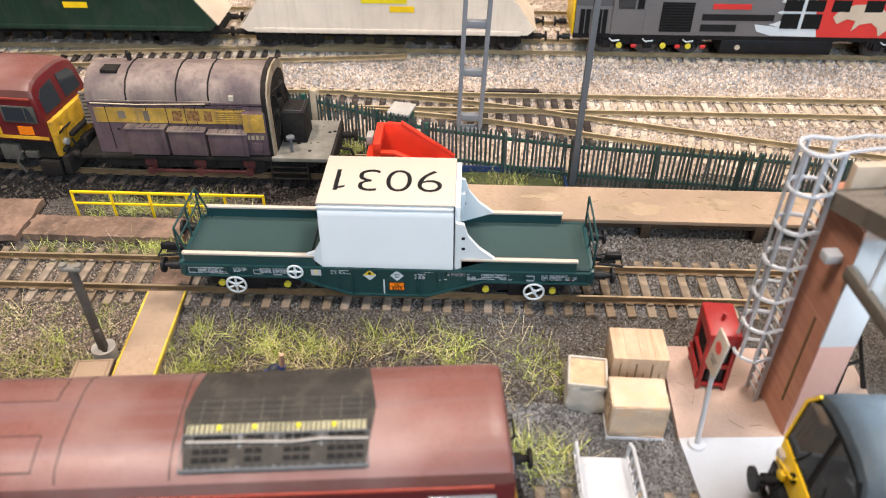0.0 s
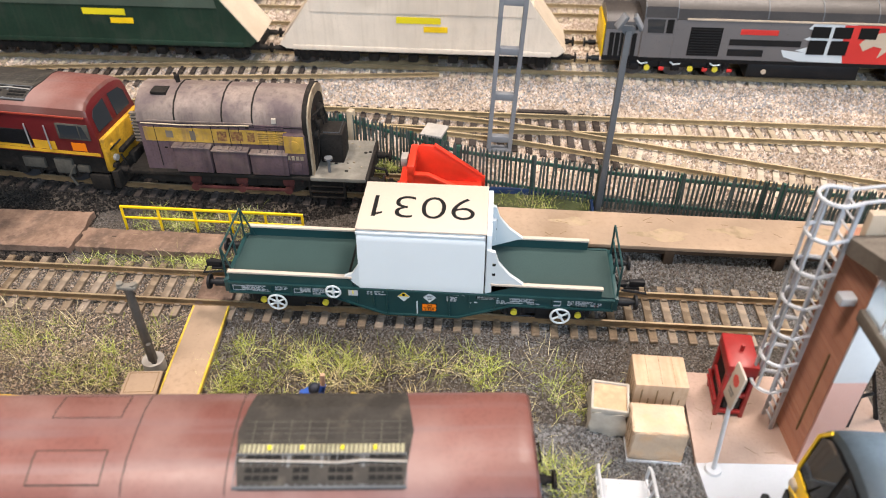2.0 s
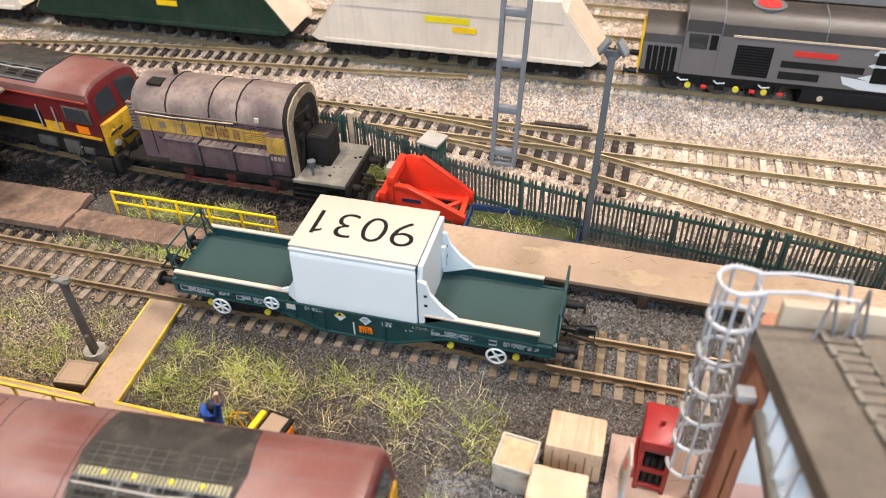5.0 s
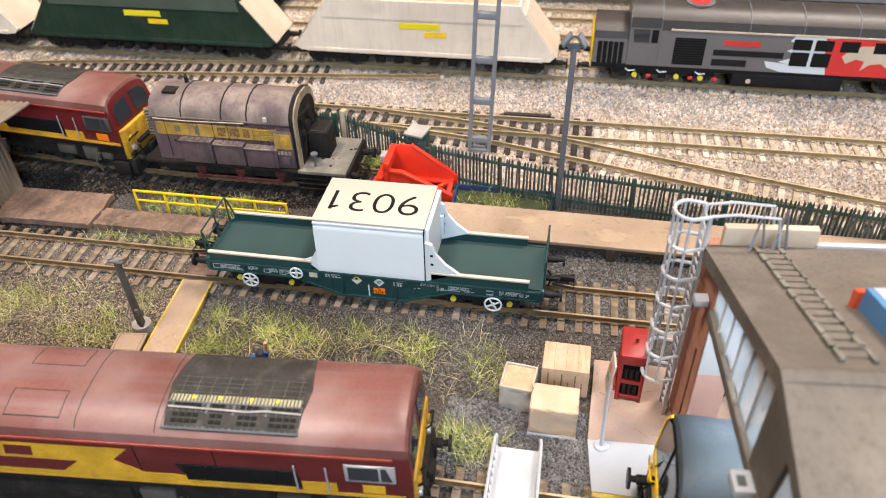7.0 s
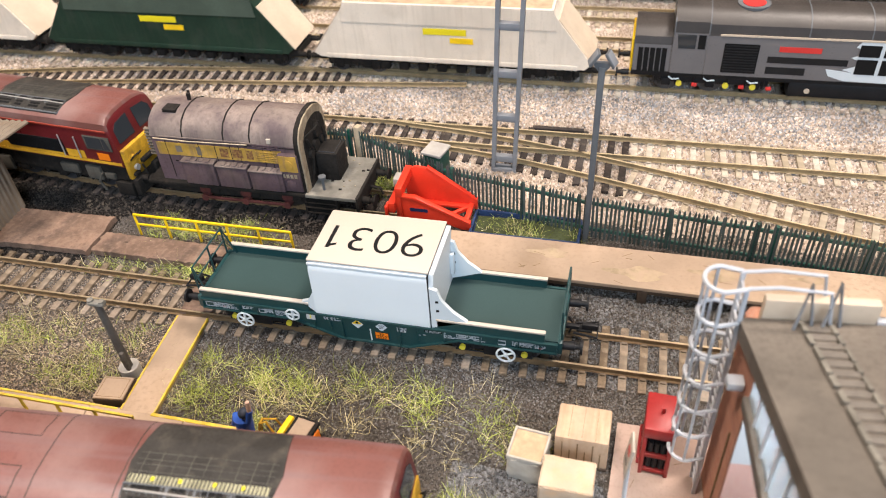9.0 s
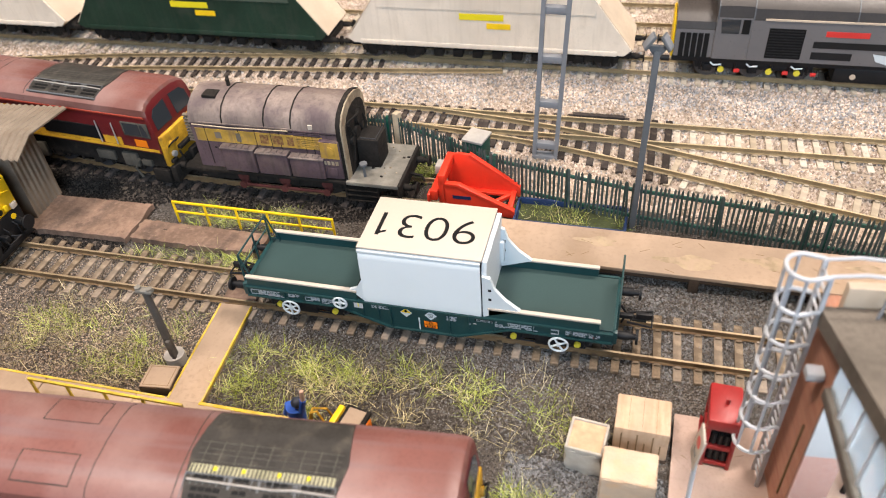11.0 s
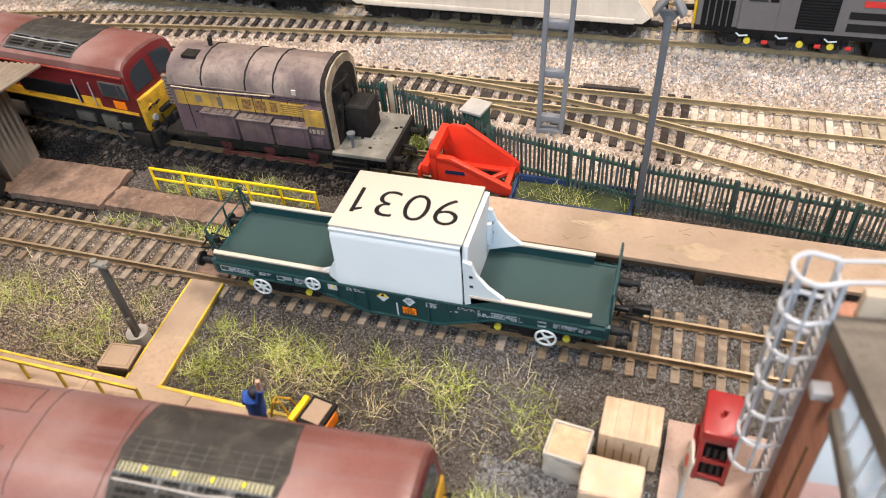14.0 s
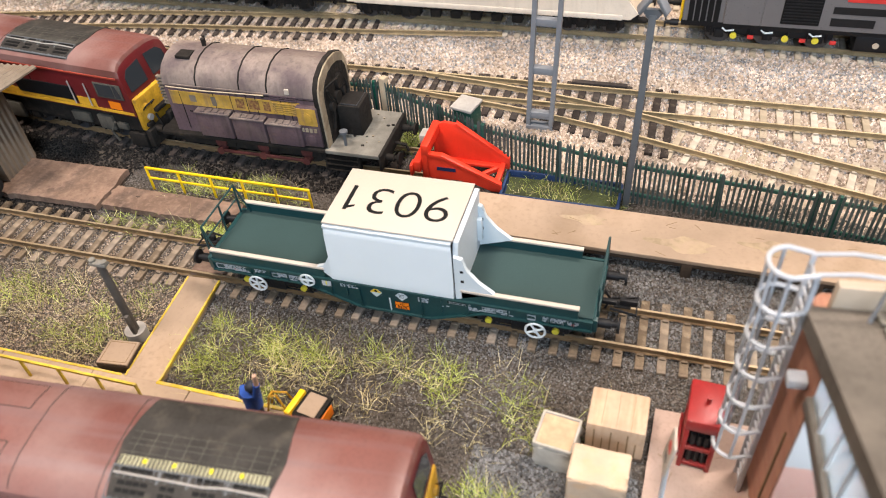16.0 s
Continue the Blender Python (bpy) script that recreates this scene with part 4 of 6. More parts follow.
    part("roof_pipe", tube(B(), [(-76, -8.8, arch(8.8) + 0.8), (-60, -9.2, arch(9.2) + 0.9), (-52, -9.4, arch(9.4) + 0.8), (-46, -8.9, arch(8.9) + 0.9), (-35, -9.2, arch(9.2) + 0.8)], 0.3), M_CONC, ob, "pale roof conduit")
    for x in (-79, -104, -160, -200):
        part("roof_joint", arch_panel(x, x + 0.3, -17, 17, 0.06), M_GRIME, ob)
    for ya, yb in ((-14, -5), (14, 5)):
        for x0, x1, q0, q1 in ((-127, -109, ya, ya * 0.98), (-127, -109, yb, yb * 1.05), (-127, -126.7, ya, yb), (-109.3, -109, ya, yb)):
            part("hatch_line", arch_panel(x0, x1, q0, q1, 0.06), M_GRIME, ob)
    # cab front
    b = B()
    box(b, -3.6, -1.0 if rake > 0.1 else -0.6, -16.8, 16.8, 11.5, 29.0, 0.7)
    part("nose_panel", b, M_YEL_D, ob, "dirty yellow nose panel")
    for s in (-1, 1):
        part("windscreen", prism(B(), [(s * 2.2, 31.5), (s * 14.2, 31.5), (s * 13.8, 38.8), (s * 11.0, 41.6), (s * 2.2, 42.6)], "x", -0.05, 0.2), M_GLASS, ob, "dark raked windscreen").matrix_basis = Matrix.Translation(((-3.1 if rake > 0.1 else -1.3) * MM, 0, KN * MM)) @ pose(0, 0, 0, 0, -math.degrees(math.atan(rake)), 0) @ Matrix.Translation((0, 0, -KN * MM))
        for z in (23, 17):
            part("headlamp", cyl(B(), (-1.1, s * 12, z), (0.4, s * 12, z), 1.6, 12), M_YEL_D if z == 23 else M_SILVER, ob)
        buffer(ob, 0, s * 11.5, 10.5, 1, M_UNDER)
        part("step", box(B(), -14, -4, s * 14, s * 16.5, 0.5, 8.5, 0.4), M_UNDER, ob)
    b = B()
    tube(b, [(0.5, -9, 17), (2, -9, 12), (2, -8, 6)], 0.5)
    tube(b, [(0.5, 8, 17), (2.4, 8, 12), (2, 7, 6)], 0.5)
    box(b, 0, 3, -3, 3, 8, 14, 0.5)
    box(b, -1.5, 1.0, -8, 8, 17, 19, 0.3)
    box(b, -1.5, 0.6, -15.5, -11.5, 13, 15, 0.4)
    tube(b, [(-1, -14, 22), (1.4, -14, 24.5), (1.4, -8, 24.5), (-1, -8, 22)], 0.4)
    tube(b, [(-1, 14, 22), (1.4, 14, 24.5), (1.4, 8, 24.5), (-1, 8, 22)], 0.4)
    box(b, -2, 1.4, -17, 17, 2.5, 12, 0.6)
    part("coupling_gear", b, M_UNDER, ob, "dirty pipes and coupling on the buffer beam")
    b = B()
    box(b, -272, -4, -15.0, 15.0, 9.5, 19.6)
    box(b, -185, -95, -16.4, 16.4, 1.8, 14, 1.2)
    part("underframe", b, M_UNDER, ob, "black underframe and fuel tank")
    for s in (-1, 1):
        for x0, x1, z0, z1 in ((-30, -21, 8, 16), (-19, -13, 9.5, 13), (-46, -35, 10, 15.5), (-92, -80, 5, 14)):
            part("equipment_box", box(B(), x0, x1, s * 14.6, s * 16.6, z0, z1, 0.5), M_DULL, ob, "dusty grey equipment box")
        part("sand_pipe", tube(B(), [(-20, s * 16.2, 13), (-24, s * 16.4, 7), (-22, s * 16, 1.5)], 0.7), M_DULL, ob)
    for cx in (-50, -228):
        bogie(ob, cx, (-25, 0, 25), 7)
    return ob


M_DULL = mat("dusty_chassis_grey", (0.085, 0.078, 0.064), 0.8, vary=0.35, big=150, bump=0.2)
mat_stripe = mat("gutter_red", (0.32, 0.045, 0.025), 0.45, vary=0.2, big=100, bump=0.05)
class_a_loco(at(41.8, -102.2, 4, 4.7), "maroon and gold freight diesel locomotive, weathered, on the front track", 0.07)
class_a_loco(at(-147.5, 78.6, 4, -5) @ Matrix.Diagonal((1, 1, 0.98, 1)), "dusty maroon freight diesel with a dirty yellow nose, in the siding", 0.2)


# ---- derelict shunter ----
def shunter():
    ob = thing("derelict_shunter", at(0, 78.8, 4), "derelict purple-grey shunting locomotive, cab torn away, in the siding", "locomotive")
    H = 14.6
    prof = [(H, 13), (H, 37.5), (H * 0.95, 41.5), (H * 0.76, 45.3), (H * 0.4, 47.9), (0, 48.6)]
    ring = prof + [(-y, z) for y, z in reversed(prof[:-1])]
    part("bonnet", prism(B(), ring, "x", -133, -57), [M_PURPLE], ob, "faded purple-grey bonnet side")
    part("bonnet_roof", roof_patch(prof, -133.2, -57, 1, 5, 0.25), M_PURPLE_R, ob, "dusty arched bonnet roof")
    for x in (-116, -94.5, -81):
        part("roof_joint", roof_patch(prof, x, x + 0.6, 1, 5, 0.6), M_UNDER, ob)
    part("roof_hatch", box(B(), -127, -120, -8, -2, 47.4, 48.9, 0.2), M_UNDER, ob)
    part("exhaust_stub", cyl(B(), (-118, 3, 47), (-118, 3, 52), 1.0, 10), M_UNDER, ob)
    part("exhaust_stub", cyl(B(), (-121, 8, 46), (-121, 8, 50.5), 0.7, 10), M_UNDER, ob)
    part("bonnet_number_plate", box(B(), -72, -70, -H * 0.99 - 0.5, -H * 0.93, 39, 41.2), M_CREAM, ob)
    for s in (-1, 1):
        y = s * H
        def flat(x0, x1, z0, z1, m, nm, lab="", d=0.0, t=0.18):
            return part(nm, box(B(), x0, x1, y + s * d, y + s * (d + t), z0, z1), m, ob, lab)
        for x in (-126, -108.5, -100, -92, -87.5, -75, -71):
            flat(x, x + 0.28, 15, 37.4, M_UNDER, "door_joint", d=-0.02, t=0.26)
        flat(-133, -58, 36.6, 36.95, M_UNDER, "cantrail_joint", d=-0.02, t=0.2)
        for x in (-123, -111, -97, -84, -74):
            for z in (24.5, 36.0):
                flat(x, x + 1.3, z, z + 0.5, M_UNDER, "hinge", d=0.1, t=0.35)
        part("handrail", tube(B(), [(-131, y + s * 1.3, 37.6), (-112, y + s * 1.4, 37.2), (-82, y + s * 1.3, 37.9)], 0.32), M_TANC, ob, "pale bent handrail")
        b = B()
        for z in (35.6, 36.5, 37.4):
            box(b, -80, -67, y, y + s * 0.5, z, z + 0.45)
        part("louvre", b, M_PURPLE, ob)
        flat(-131, -66, 28.0, 35.0, M_OCHRE, "ochre_band", "faded flaking ochre band")
        for x, w, z, h in ((-121, 3.2, 30, 3.4), (-110, 2.4, 29, 4.6), (-97.5, 4.2, 29.2, 4.8), (-91.2, 5.2, 29.4, 4.6), (-84, 3.4, 29.2, 4.8)):
            flat(x, x + w, z, z + h, M_WORN if x > -98 else M_TINR, "worn_lettering", "worn plain lettering block", d=0.19, t=0.06)
        flat(-128, -80, 38.2, 38.7, M_PURPLE_R, "handrail_strip", d=0.3, t=0.4)
        b = B()
        for z in np.arange(28.8, 34.6, 1.0):
            box(b, -79, -67, y + s * 0.2, y + s * 0.7, z, z + 0.5)
        box(b, -79.4, -66.6, y, y + s * 0.22, 28.2, 35)
        part("louvre", b, M_OCHRE, ob, "louvred vent panel")
        b = B()
        for z in np.arange(27, 41, 1.7):
            box(b, -136, -132.8, y * 0.98, y * 0.85, z, z + 0.8)
        part("radiator_slats", b, M_TINR, ob, "pale radiator slats")
        for x0, x1, zt in ((-118, -101, 27), (-100, -84, 26), (-83, -66, 25)):
            b = B()
            box(b, x0, x1, s * (H - 1), s * (H + 4), 14.2, zt, 0.6)
            part("side_locker", b, M_PURPLE, ob, "dusty side locker")
            part("locker_lid", box(B(), x0 - 0.3, x1 + 0.3, s * (H - 0.5), s * (H + 4.4), zt - 0.2, zt + 0.5, 0.2), M_PURPLE_R, ob, "dusty locker lid")
            for x in np.linspace(x0 + 2.5, x1 - 4.5, 4):
                part("lid_rib", box(B(), x, x + 2, s * (H + 0.4), s * (H + 3.6), zt + 0.4, zt + 0.9, 0.15), M_PURPLE_R, ob)
        part("corner_locker", box(B(), -67.5, -57.5, s * (H - 1), s * (H + 2.4), 14, 34.5, 0.6), M_PURPLE, ob)
        part("ochre_panel", box(B(), -67, -58, s * (H + 2.35), s * (H + 2.6), 25.5, 34), M_OCHRE, ob)
        part("round_vent", cyl(B(), (-62.5, s * (H + 2.5), 29.5), (-62.5, s * (H + 2.95), 29.5), 2.4, 18), M_OCHRE, ob, "worn round vent cover")
        part("locker_door", box(B(), -65, -60, s * (H + 2.4), s * (H + 2.75), 15.5, 20.5, 0.3), M_PURPLE, ob)
        for k in range(4):
            flat(-66.4 + k * 2.0, -65 + k * 2.0, 22, 24, M_TORN, "number_bar", d=2.45)
    # torn cab bulkhead
    b = B()
    ring2 = [(y * 1.08, z * 1.02 if z > 30 else z) for y, z in ring]
    prism(b, ring2, "x", -57, -55.4)
    part("torn_bulkhead", b, M_TORN, ob, "flaking cream and rust torn bulkhead")
    # Solid dark panel laid on the bulkhead, leaving a cream rim; nothing is cut.
    part("bulkhead_opening", prism(B(), [(y * 0.80 + 1.2, 15 + (z - 15) * 0.88) for y, z in ring2], "x", -55.5, -55.1), M_UNDER, ob, "dark panel inside the torn cab edge")
    part("bulkhead_rim", roof_patch([(y * 1.08, z * 1.02) for y, z in prof], -58.2, -56.2, 0, 5, 0.5), M_UNDER, ob, "blackened broken cab rim")
    b = B()
    for y, z, r in ((3, 40, 3.4), (-7, 33, 2.2), (7, 33, 2.6), (-1, 34, 3.0)):
        cyl(b, (-55.4, y, z - 3), (-53.4, y, z - 3), r, 14)
    tube(b, [(-54.5, -9, 39), (-53.6, -6, 32), (-54, -9, 20)], 0.6)
    tube(b, [(-54.5, 6, 40), (-52.6, 8, 31), (-53, 4, 22)], 0.6)
    tube(b, [(-54.6, -11, 41), (-51, -9, 44), (-51, -3, 43)], 0.5)
    part("control_panel", b, M_UNDER, ob, "grey gauges and hanging pipes")
    part("control_desk", box(B(), -54.5, -43.5, -4, 9, 13, 28.5, 0.9), M_UNDER, ob, "black control desk block")
    part("desk_trim", tube(B(), [(-52.5, -2.8, 28.7), (-45, -2.8, 28.7), (-45, 8, 28.7)], 0.3), M_STEEL, ob)
    part("brake_stand", cyl(cyl(B(), (-49, -12, 13), (-49, -12, 20), 0.7, 10), (-49, -12, 20), (-49, -12, 21), 1.9, 14), M_GREYD, ob, "grey brake pedestal")
    b = B()
    box(b, -141, -57, -17.5, 17.5, 11.4, 13.2, 0.3)
    part("footplate", b, M_UNDER, ob, "grimy dark footplate")
    part("cab_floor", box(B(), -57, -31, -17.5, 17.5, 11.4, 13.3, 0.3), M_PLATE, ob, "dusty grey cab floor plate")
    for k in range(16):
        x, y, s = rng.uniform(-55, -33), rng.uniform(-16, 16), rng.uniform(0.3, 0.9)
        part("debris", box(B(), x, x + s * 1.6, y, y + s, 13.2, 13.3 + s * 0.6, 0.1), M_UNDER if k % 2 else M_TORN, ob)
    part("end_plate", box(B(), -32, -30.4, -17.5, 17.5, 5.5, 13.4, 0.4), M_UNDER, ob)
    b = B()
    for s in (-1, 1):
        prism(b, [(-138, 11.4), (-138, 7), (-130, 5), (-46, 5), (-38, 7), (-33, 11.4)], "y", s * 11.5, s * 13)
        for x in (-58, -42):
            box(b, x - 0.5, x + 0.5, s * 14, s * 16.5, 1, 11.5)
        for z in (2, 5, 8):
            box(b, -58, -42, s * 13.8, s * 17, z, z + 0.6)
        for x in (-110, -88, -66):
            box(b, x - 5, x + 5, s * 12.8, s * 14.2, 6, 10.5, 0.5)
    part("frames", b, M_UNDER, ob, "grimy black frames and cab steps")
    for x in (-112, -90, -68):
        wheelset(ob, x, 8.5, 8.5, m=M_UNDER)
        for s in (-1, 1):
            part("crank", cyl(cyl(B(), (x, s * 13, 5), (x, s * 17, 5), 1.9, 12), (x, s * 13, 8.5), (x, s * 15, 8.5), 2.8, 12), M_RUSTROD, ob)
    for s in (-1, 1):
        part("coupling_rod", box(B(), -113, -67, s * 15.6, s * 16.6, 4.2, 5.8, 0.3), M_RUSTROD, ob, "rusty red coupling rod")
        buffer(ob, -31, s * 11.5, 9, 1, M_UNDER)
        buffer(ob, -140.5, s * 11.5, 9, -1, M_UNDER)
    part("coupling", tube(B(), [(-31, 0, 9), (-25, 0, 8), (-24, 0, 5)], 0.7), M_UNDER, ob)
    return ob


shunter()


# ---- red buffer stop ----
stop = thing("buffer_stop", at(0.4, 74.6, 0) @ Matrix.Diagonal((0.86, 1.04, 0.93, 1)), "bright red moulded plastic buffer stop on the siding's end", "buffer stop")
part("side_frame", prism(B(), [(-13, 2.5), (-13, 24.5), (-9, 26), (-3, 25.5), (25.5, 7.5), (25.5, 2.5)], "y", 7.2, 8.9, 0, 0.25), M_RED, stop)
part("side_frame", prism(B(), [(-13, 6.5), (-13, 19.6), (-5, 19.4), (25.5, 6.5), (25.5, 2.5), (20, 2.5), (8, 7)], "y", -8.9, -7.4, 0, 0.25), M_RED, stop)
part("top_flange", prism(B(), [(-13, 19.5), (-5, 19.3), (25.5, 6.4), (25.5, 7.4), (-4.6, 20.5), (-13, 20.7)], "y", -9.5, -7.0, 0, 0.15), M_RED, stop)
part("top_flange", prism(B(), [(-3, 25.3), (25.5, 7.3), (25.5, 8.4), (-2.4, 26.4)], "y", 6.9, 9.4, 0, 0.15), M_RED, stop)
part("tail_crossbar", box(B(), 20.8, 23.6, -7.6, 7.4, 3.4, 6.2, 0.3), M_RED, stop)
part("diagonal_brace", prism(B(), [(20.6, 6.6), (20.8, 4.2), (7.2, -7.2), (4.6, -7.2)], "z", 3.6, 5.8, 0, 0.25), M_RED, stop)
part("floor_panel", prism(B(), [(-12, -7.5), (-2, -7.5), (0, 7.3), (-12, 7.3)], "z", 4.2, 6.0, 0, 0.25), M_RED, stop)
part("floor_panel", prism(B(), [(-1, 4.6), (21, 4.6), (21, 7.3), (-1, 7.3)], "z", 4.0, 5.6, 0, 0.25), M_RED, stop)
part("buffer_beam", box(B(), -19.5, -15.4, -12, 12, 11.5, 17.5, 0.7), M_RED, stop)
part("upper_beam", box(B(), -15.6, -11.6, -9.6, 9.6, 19.6, 25.2, 0.6), M_RED, stop)
for y in (-8.4, 8.4):
    part("front_post", prism(B(), [(-15.6, 3), (-12.4, 3), (-12.4, 25), (-15.6, 22)], "y", y - 1.1, y + 1.1, 0, 0.3), M_RED, stop)
for y in (-11, 11):
    part("pad", box(B(), -20.8, -19.3, y - 2.4, y + 2.4, 9.8, 16.2, 0.5), M_RED, stop)
part("lamp_box", box(B(), -20.4, -16.8, 1, 7, 17.2, 22, 0.4), M_CONC, stop, "pale lamp box")
part("blue_mark", box(B(), -8, 2, -9.05, -8.85, 11.5, 13.4), M_NAVY, stop, "plain blue printed mark")

# ---- blue tray with grass ----
tray = thing("tray", at(47.5, 71, 0), "shallow dark blue tray filled with turf behind the platform", "tray")
b = B()
box(b, -25, 25, -8.5, 8.5, 0.2, 1.2)
for y in (-8.5, 8.5):
    box(b, -25, 25, y - 0.6, y + 0.6, 0.2, 4.2, 0.2)
for x in (-25, 25):
    box(b, x - 0.6, x + 0.6, -8.5, 8.5, 0.2, 4.0, 0.2)
part("tray_frame", b, M_BLUE, tray)
b = box(B(), -24, 24, -7.6, 7.6, 0.4, 1.5, 0.4)
part("turf", b, M_MOSS, tray, "rough green turf")

# ---- palisade fence ----
FENCE = [(-160, 113), (-48, 112), (9, 86), (75, 72.5), (154, 64), (240, 54)]
fence = thing("palisade_fence", Matrix(), "green palisade fence with many pointed pales between siding and running lines", "fence")
b = B()
prism(b, [(-0.5, 0), (0.5, 0), (0.5, 22.2), (0, 23.6), (-0.5, 22.2)], "y", -0.25, 0.25)
PALE = mesh_of("pale", b, M_PALE)
for (xa, ya), (xb, yb) in zip(FENCE[:-1], FENCE[1:]):
    ln, an = math.hypot(xb - xa, yb - ya), math.degrees(math.atan2(yb - ya, xb - xa))
    for z in (4.5, 19.0):
        o = part("rail", box(B(), 0, ln, 0.25, 1.3, z - 0.8, z + 0.8, 0.1), M_FENCE, fence)
        o.matrix_basis = at(xa, ya, 0, an)
    n = int(ln / 1.9)
    for i in range(n):
        o = new("pale", PALE)
        o.parent = fence
        o.matrix_basis = at(xa + (xb - xa) * (i + 0.5) / n, ya + (yb - ya) * (i + 0.5) / n, rng.normal(0, 0.12), an + rng.normal(0, 2), 0, rng.normal(0, 1.0))
    for k in range(int(ln / 36) + 1):
        o = part("post", box(B(), -0.9, 0.9, 0.4, 2.2, 0, 21.8, 0.15), M_FENCE, fence)
        o.matrix_basis = at(xa + (xb - xa) * min(1, k * 36 / ln), ya + (yb - ya) * min(1, k * 36 / ln), 0, an)
solid("concrete_post", box(B(), -1.7, 1.7, -1.9, 1.9, 0, 25, 0.5), M_TANC, at(-46.5, 112.5, 0, -20), "tan concrete post at the fence corner", "post")
cab = thing("relay_cabinet", at(-4, 107.5, 0, -14), "small green relay cabinet with a pale grey roof behind the fence", "cabinet")
part("body", box(B(), -5, 5, -5, 5, 0, 17, 0.4), M_FENCE, cab)
part("roof", box(B(), -5.6, 5.6, -6, 6, 17, 18.4, 0.3), M_CONC, cab, "pale grey roof")

# ---- lattice mast and tall lamp ----
mast = thing("lattice_mast", at(28.5, 120, 0, 2, 0, 2.5), "grey plastic lattice catenary mast beside the running lines", "mast")
for s in (-1, 1):
    part("leg", prism(B(), [(s * 5.4 - 1, 0), (s * 5.4 + 1, 0), (s * 6.0 + 1, 190), (s * 6.0 - 1, 190)], "y", -2.2, 2.2), M_GREY, mast)
for z in list(range(6, 130, 24)):
    part("batten", box(B(), -5.6, 5.6, -1.8, 1.8, z, z + 3.4, 0.3), M_GREY, mast)
for z in range(108, 186, 9):
    b = B()
    tube(b, [(-5.6, 0, z), (5.6, 0, z + 9), (-5.6, 0, z + 9)], 0.7)
    part("diagonal", b, M_GREY, mast)
part("foot", box(B(), -6.4, 6.4, -2.6, 2.6, 0, 2.4, 0.4), M_GREY, mast)
lamp = thing("yard_lamp", at(75.3, 69.3, 0, 0, 0, 1.0), "tall dark grey yard lamp with a pale floodlight head", "lamp")
part("column", box(B(), -1.3, 1.3, -1.3, 1.3, 0, 88, 0.3), M_GREYD, lamp)
part("bracket", prism(B(), [(-1.6, 86.5), (1.6, 86.5), (4.2, 90), (-4.2, 90)], "y", -0.8, 0.8), M_GREYD, lamp)
for sx, rz in ((-1, 12), (1, -14)):
    o = part("floodlight", box(B(), -0.55, 0.55, -2.6, 2.6, -3.2, 3.2, 0.25), M_GREYD, lamp, "slim dark floodlight")
    part("lamp_face", box(B(), sx * 0.5, sx * 0.75, -2.2, 2.2, -2.8, 2.8, 0.1), M_GREY, o, "grey lamp face")
    o.matrix_basis = at(sx * 3.3, 0, 91.5, rz, 0, -sx * 34)

# ---- small lamp post, pit cover, crossing, walkways ----
sl = thing("bollard_lamp", at(-94.2, -42.3, 0, 0, 0, -1.0), "short weathered grey lamp post on a round concrete base", "lamp")
part("base", cyl(B(), (0, 0, 0), (0, 0, 4.5), 4.0, 24), M_CONC, sl, "pale round base")
part("column", cyl(B(), (0, 0, 4), (0, 0, 39), 1.7, 14, 1.4), M_LAMPC, sl)
b = B()
box(b, -3.4, 3.4, -1.4, 1.4, 38.5, 40.0, 0.5)
cyl(b, (-2.4, 0, 39.8), (-2.4, 0, 40.8), 1.2, 12)
cyl(b, (2.2, 0, 39.8), (2.2, 0, 40.6), 1.2, 12)
part("head", b, M_PLATE, sl)
part("cable_box", box(B(), 0.5, 2.2, -2.6, -1, 4.4, 14, 0.3), M_LAMPC, sl)
pit = thing("pit_cover", at(-94, -53.8, 0, 6), "low tan-topped inspection box beside the crossing", "pit cover")
part("box", box(B(), -6.4, 6.4, -5.6, 5.6, -0.5, 4.0, 0.3), M_BOARD_E, pit)
part("lid", box(B(), -6.2, 6.2, -5.4, 5.4, 4.0, 4.8, 0.3), M_BOARD, pit, "tan lid with a scored border")
for q in ((-5.2, 5.2, -4.6, -4.35), (-5.2, 5.2, 4.35, 4.6), (-5.2, -4.95, -4.6, 4.6), (4.95, 5.2, -4.6, 4.6)):
    part("score_line", box(B(), q[0], q[1], q[2], q[3], 4.75, 4.86), M_LINE, pit)
walk_x = thing("crossing_walkway", at(-81.5, -36, 0, 3.2), "tan boarded foot crossing with yellow edges to the yard track", "walkway")
part("boarding", box(B(), -7.2, 7.2, -25.5, 25.5, -0.5, 2.6, 0.3), M_BOARD, walk_x)
for s in (-1, 1):
    part("yellow_edge", box(B(), s * 6.9 - 0.4, s * 6.9 + 0.4, -25, 25.2, 1.4, 2.85, 0.2), M_YEL, walk_x, "worn yellow edge line")
part("crossing_infill", box(B(), -7.0, 7.4, 27.0, 42.5, -0.5, 3.3, 0.3), M_BOARD_B, walk_x, "brown boards between the rails")
walk_l = thing("long_walkway", at(-160, -67.5, 0), "long tan walkway with yellow edges along the front track", "walkway")
for i, x in enumerate(range(-140, 140, 40)):
    part("board", box(B(), x, x + 39.7, -6.5, 6.5, -0.5, 2.4 + 0.1 * (i % 2), 0.25), M_BOARD, walk_l)
part("board", box(B(), 140, 150, -6.5, 6.5, -0.5, 2.4, 0.25), M_BOARD, walk_l)
for s in (-1, 1):
    part("yellow_edge", box(B(), -140, 71.5 if s > 0 else 150, s * 6.2 - 0.5, s * 6.2 + 0.5, 1.4, 2.75, 0.2), M_YEL, walk_l)
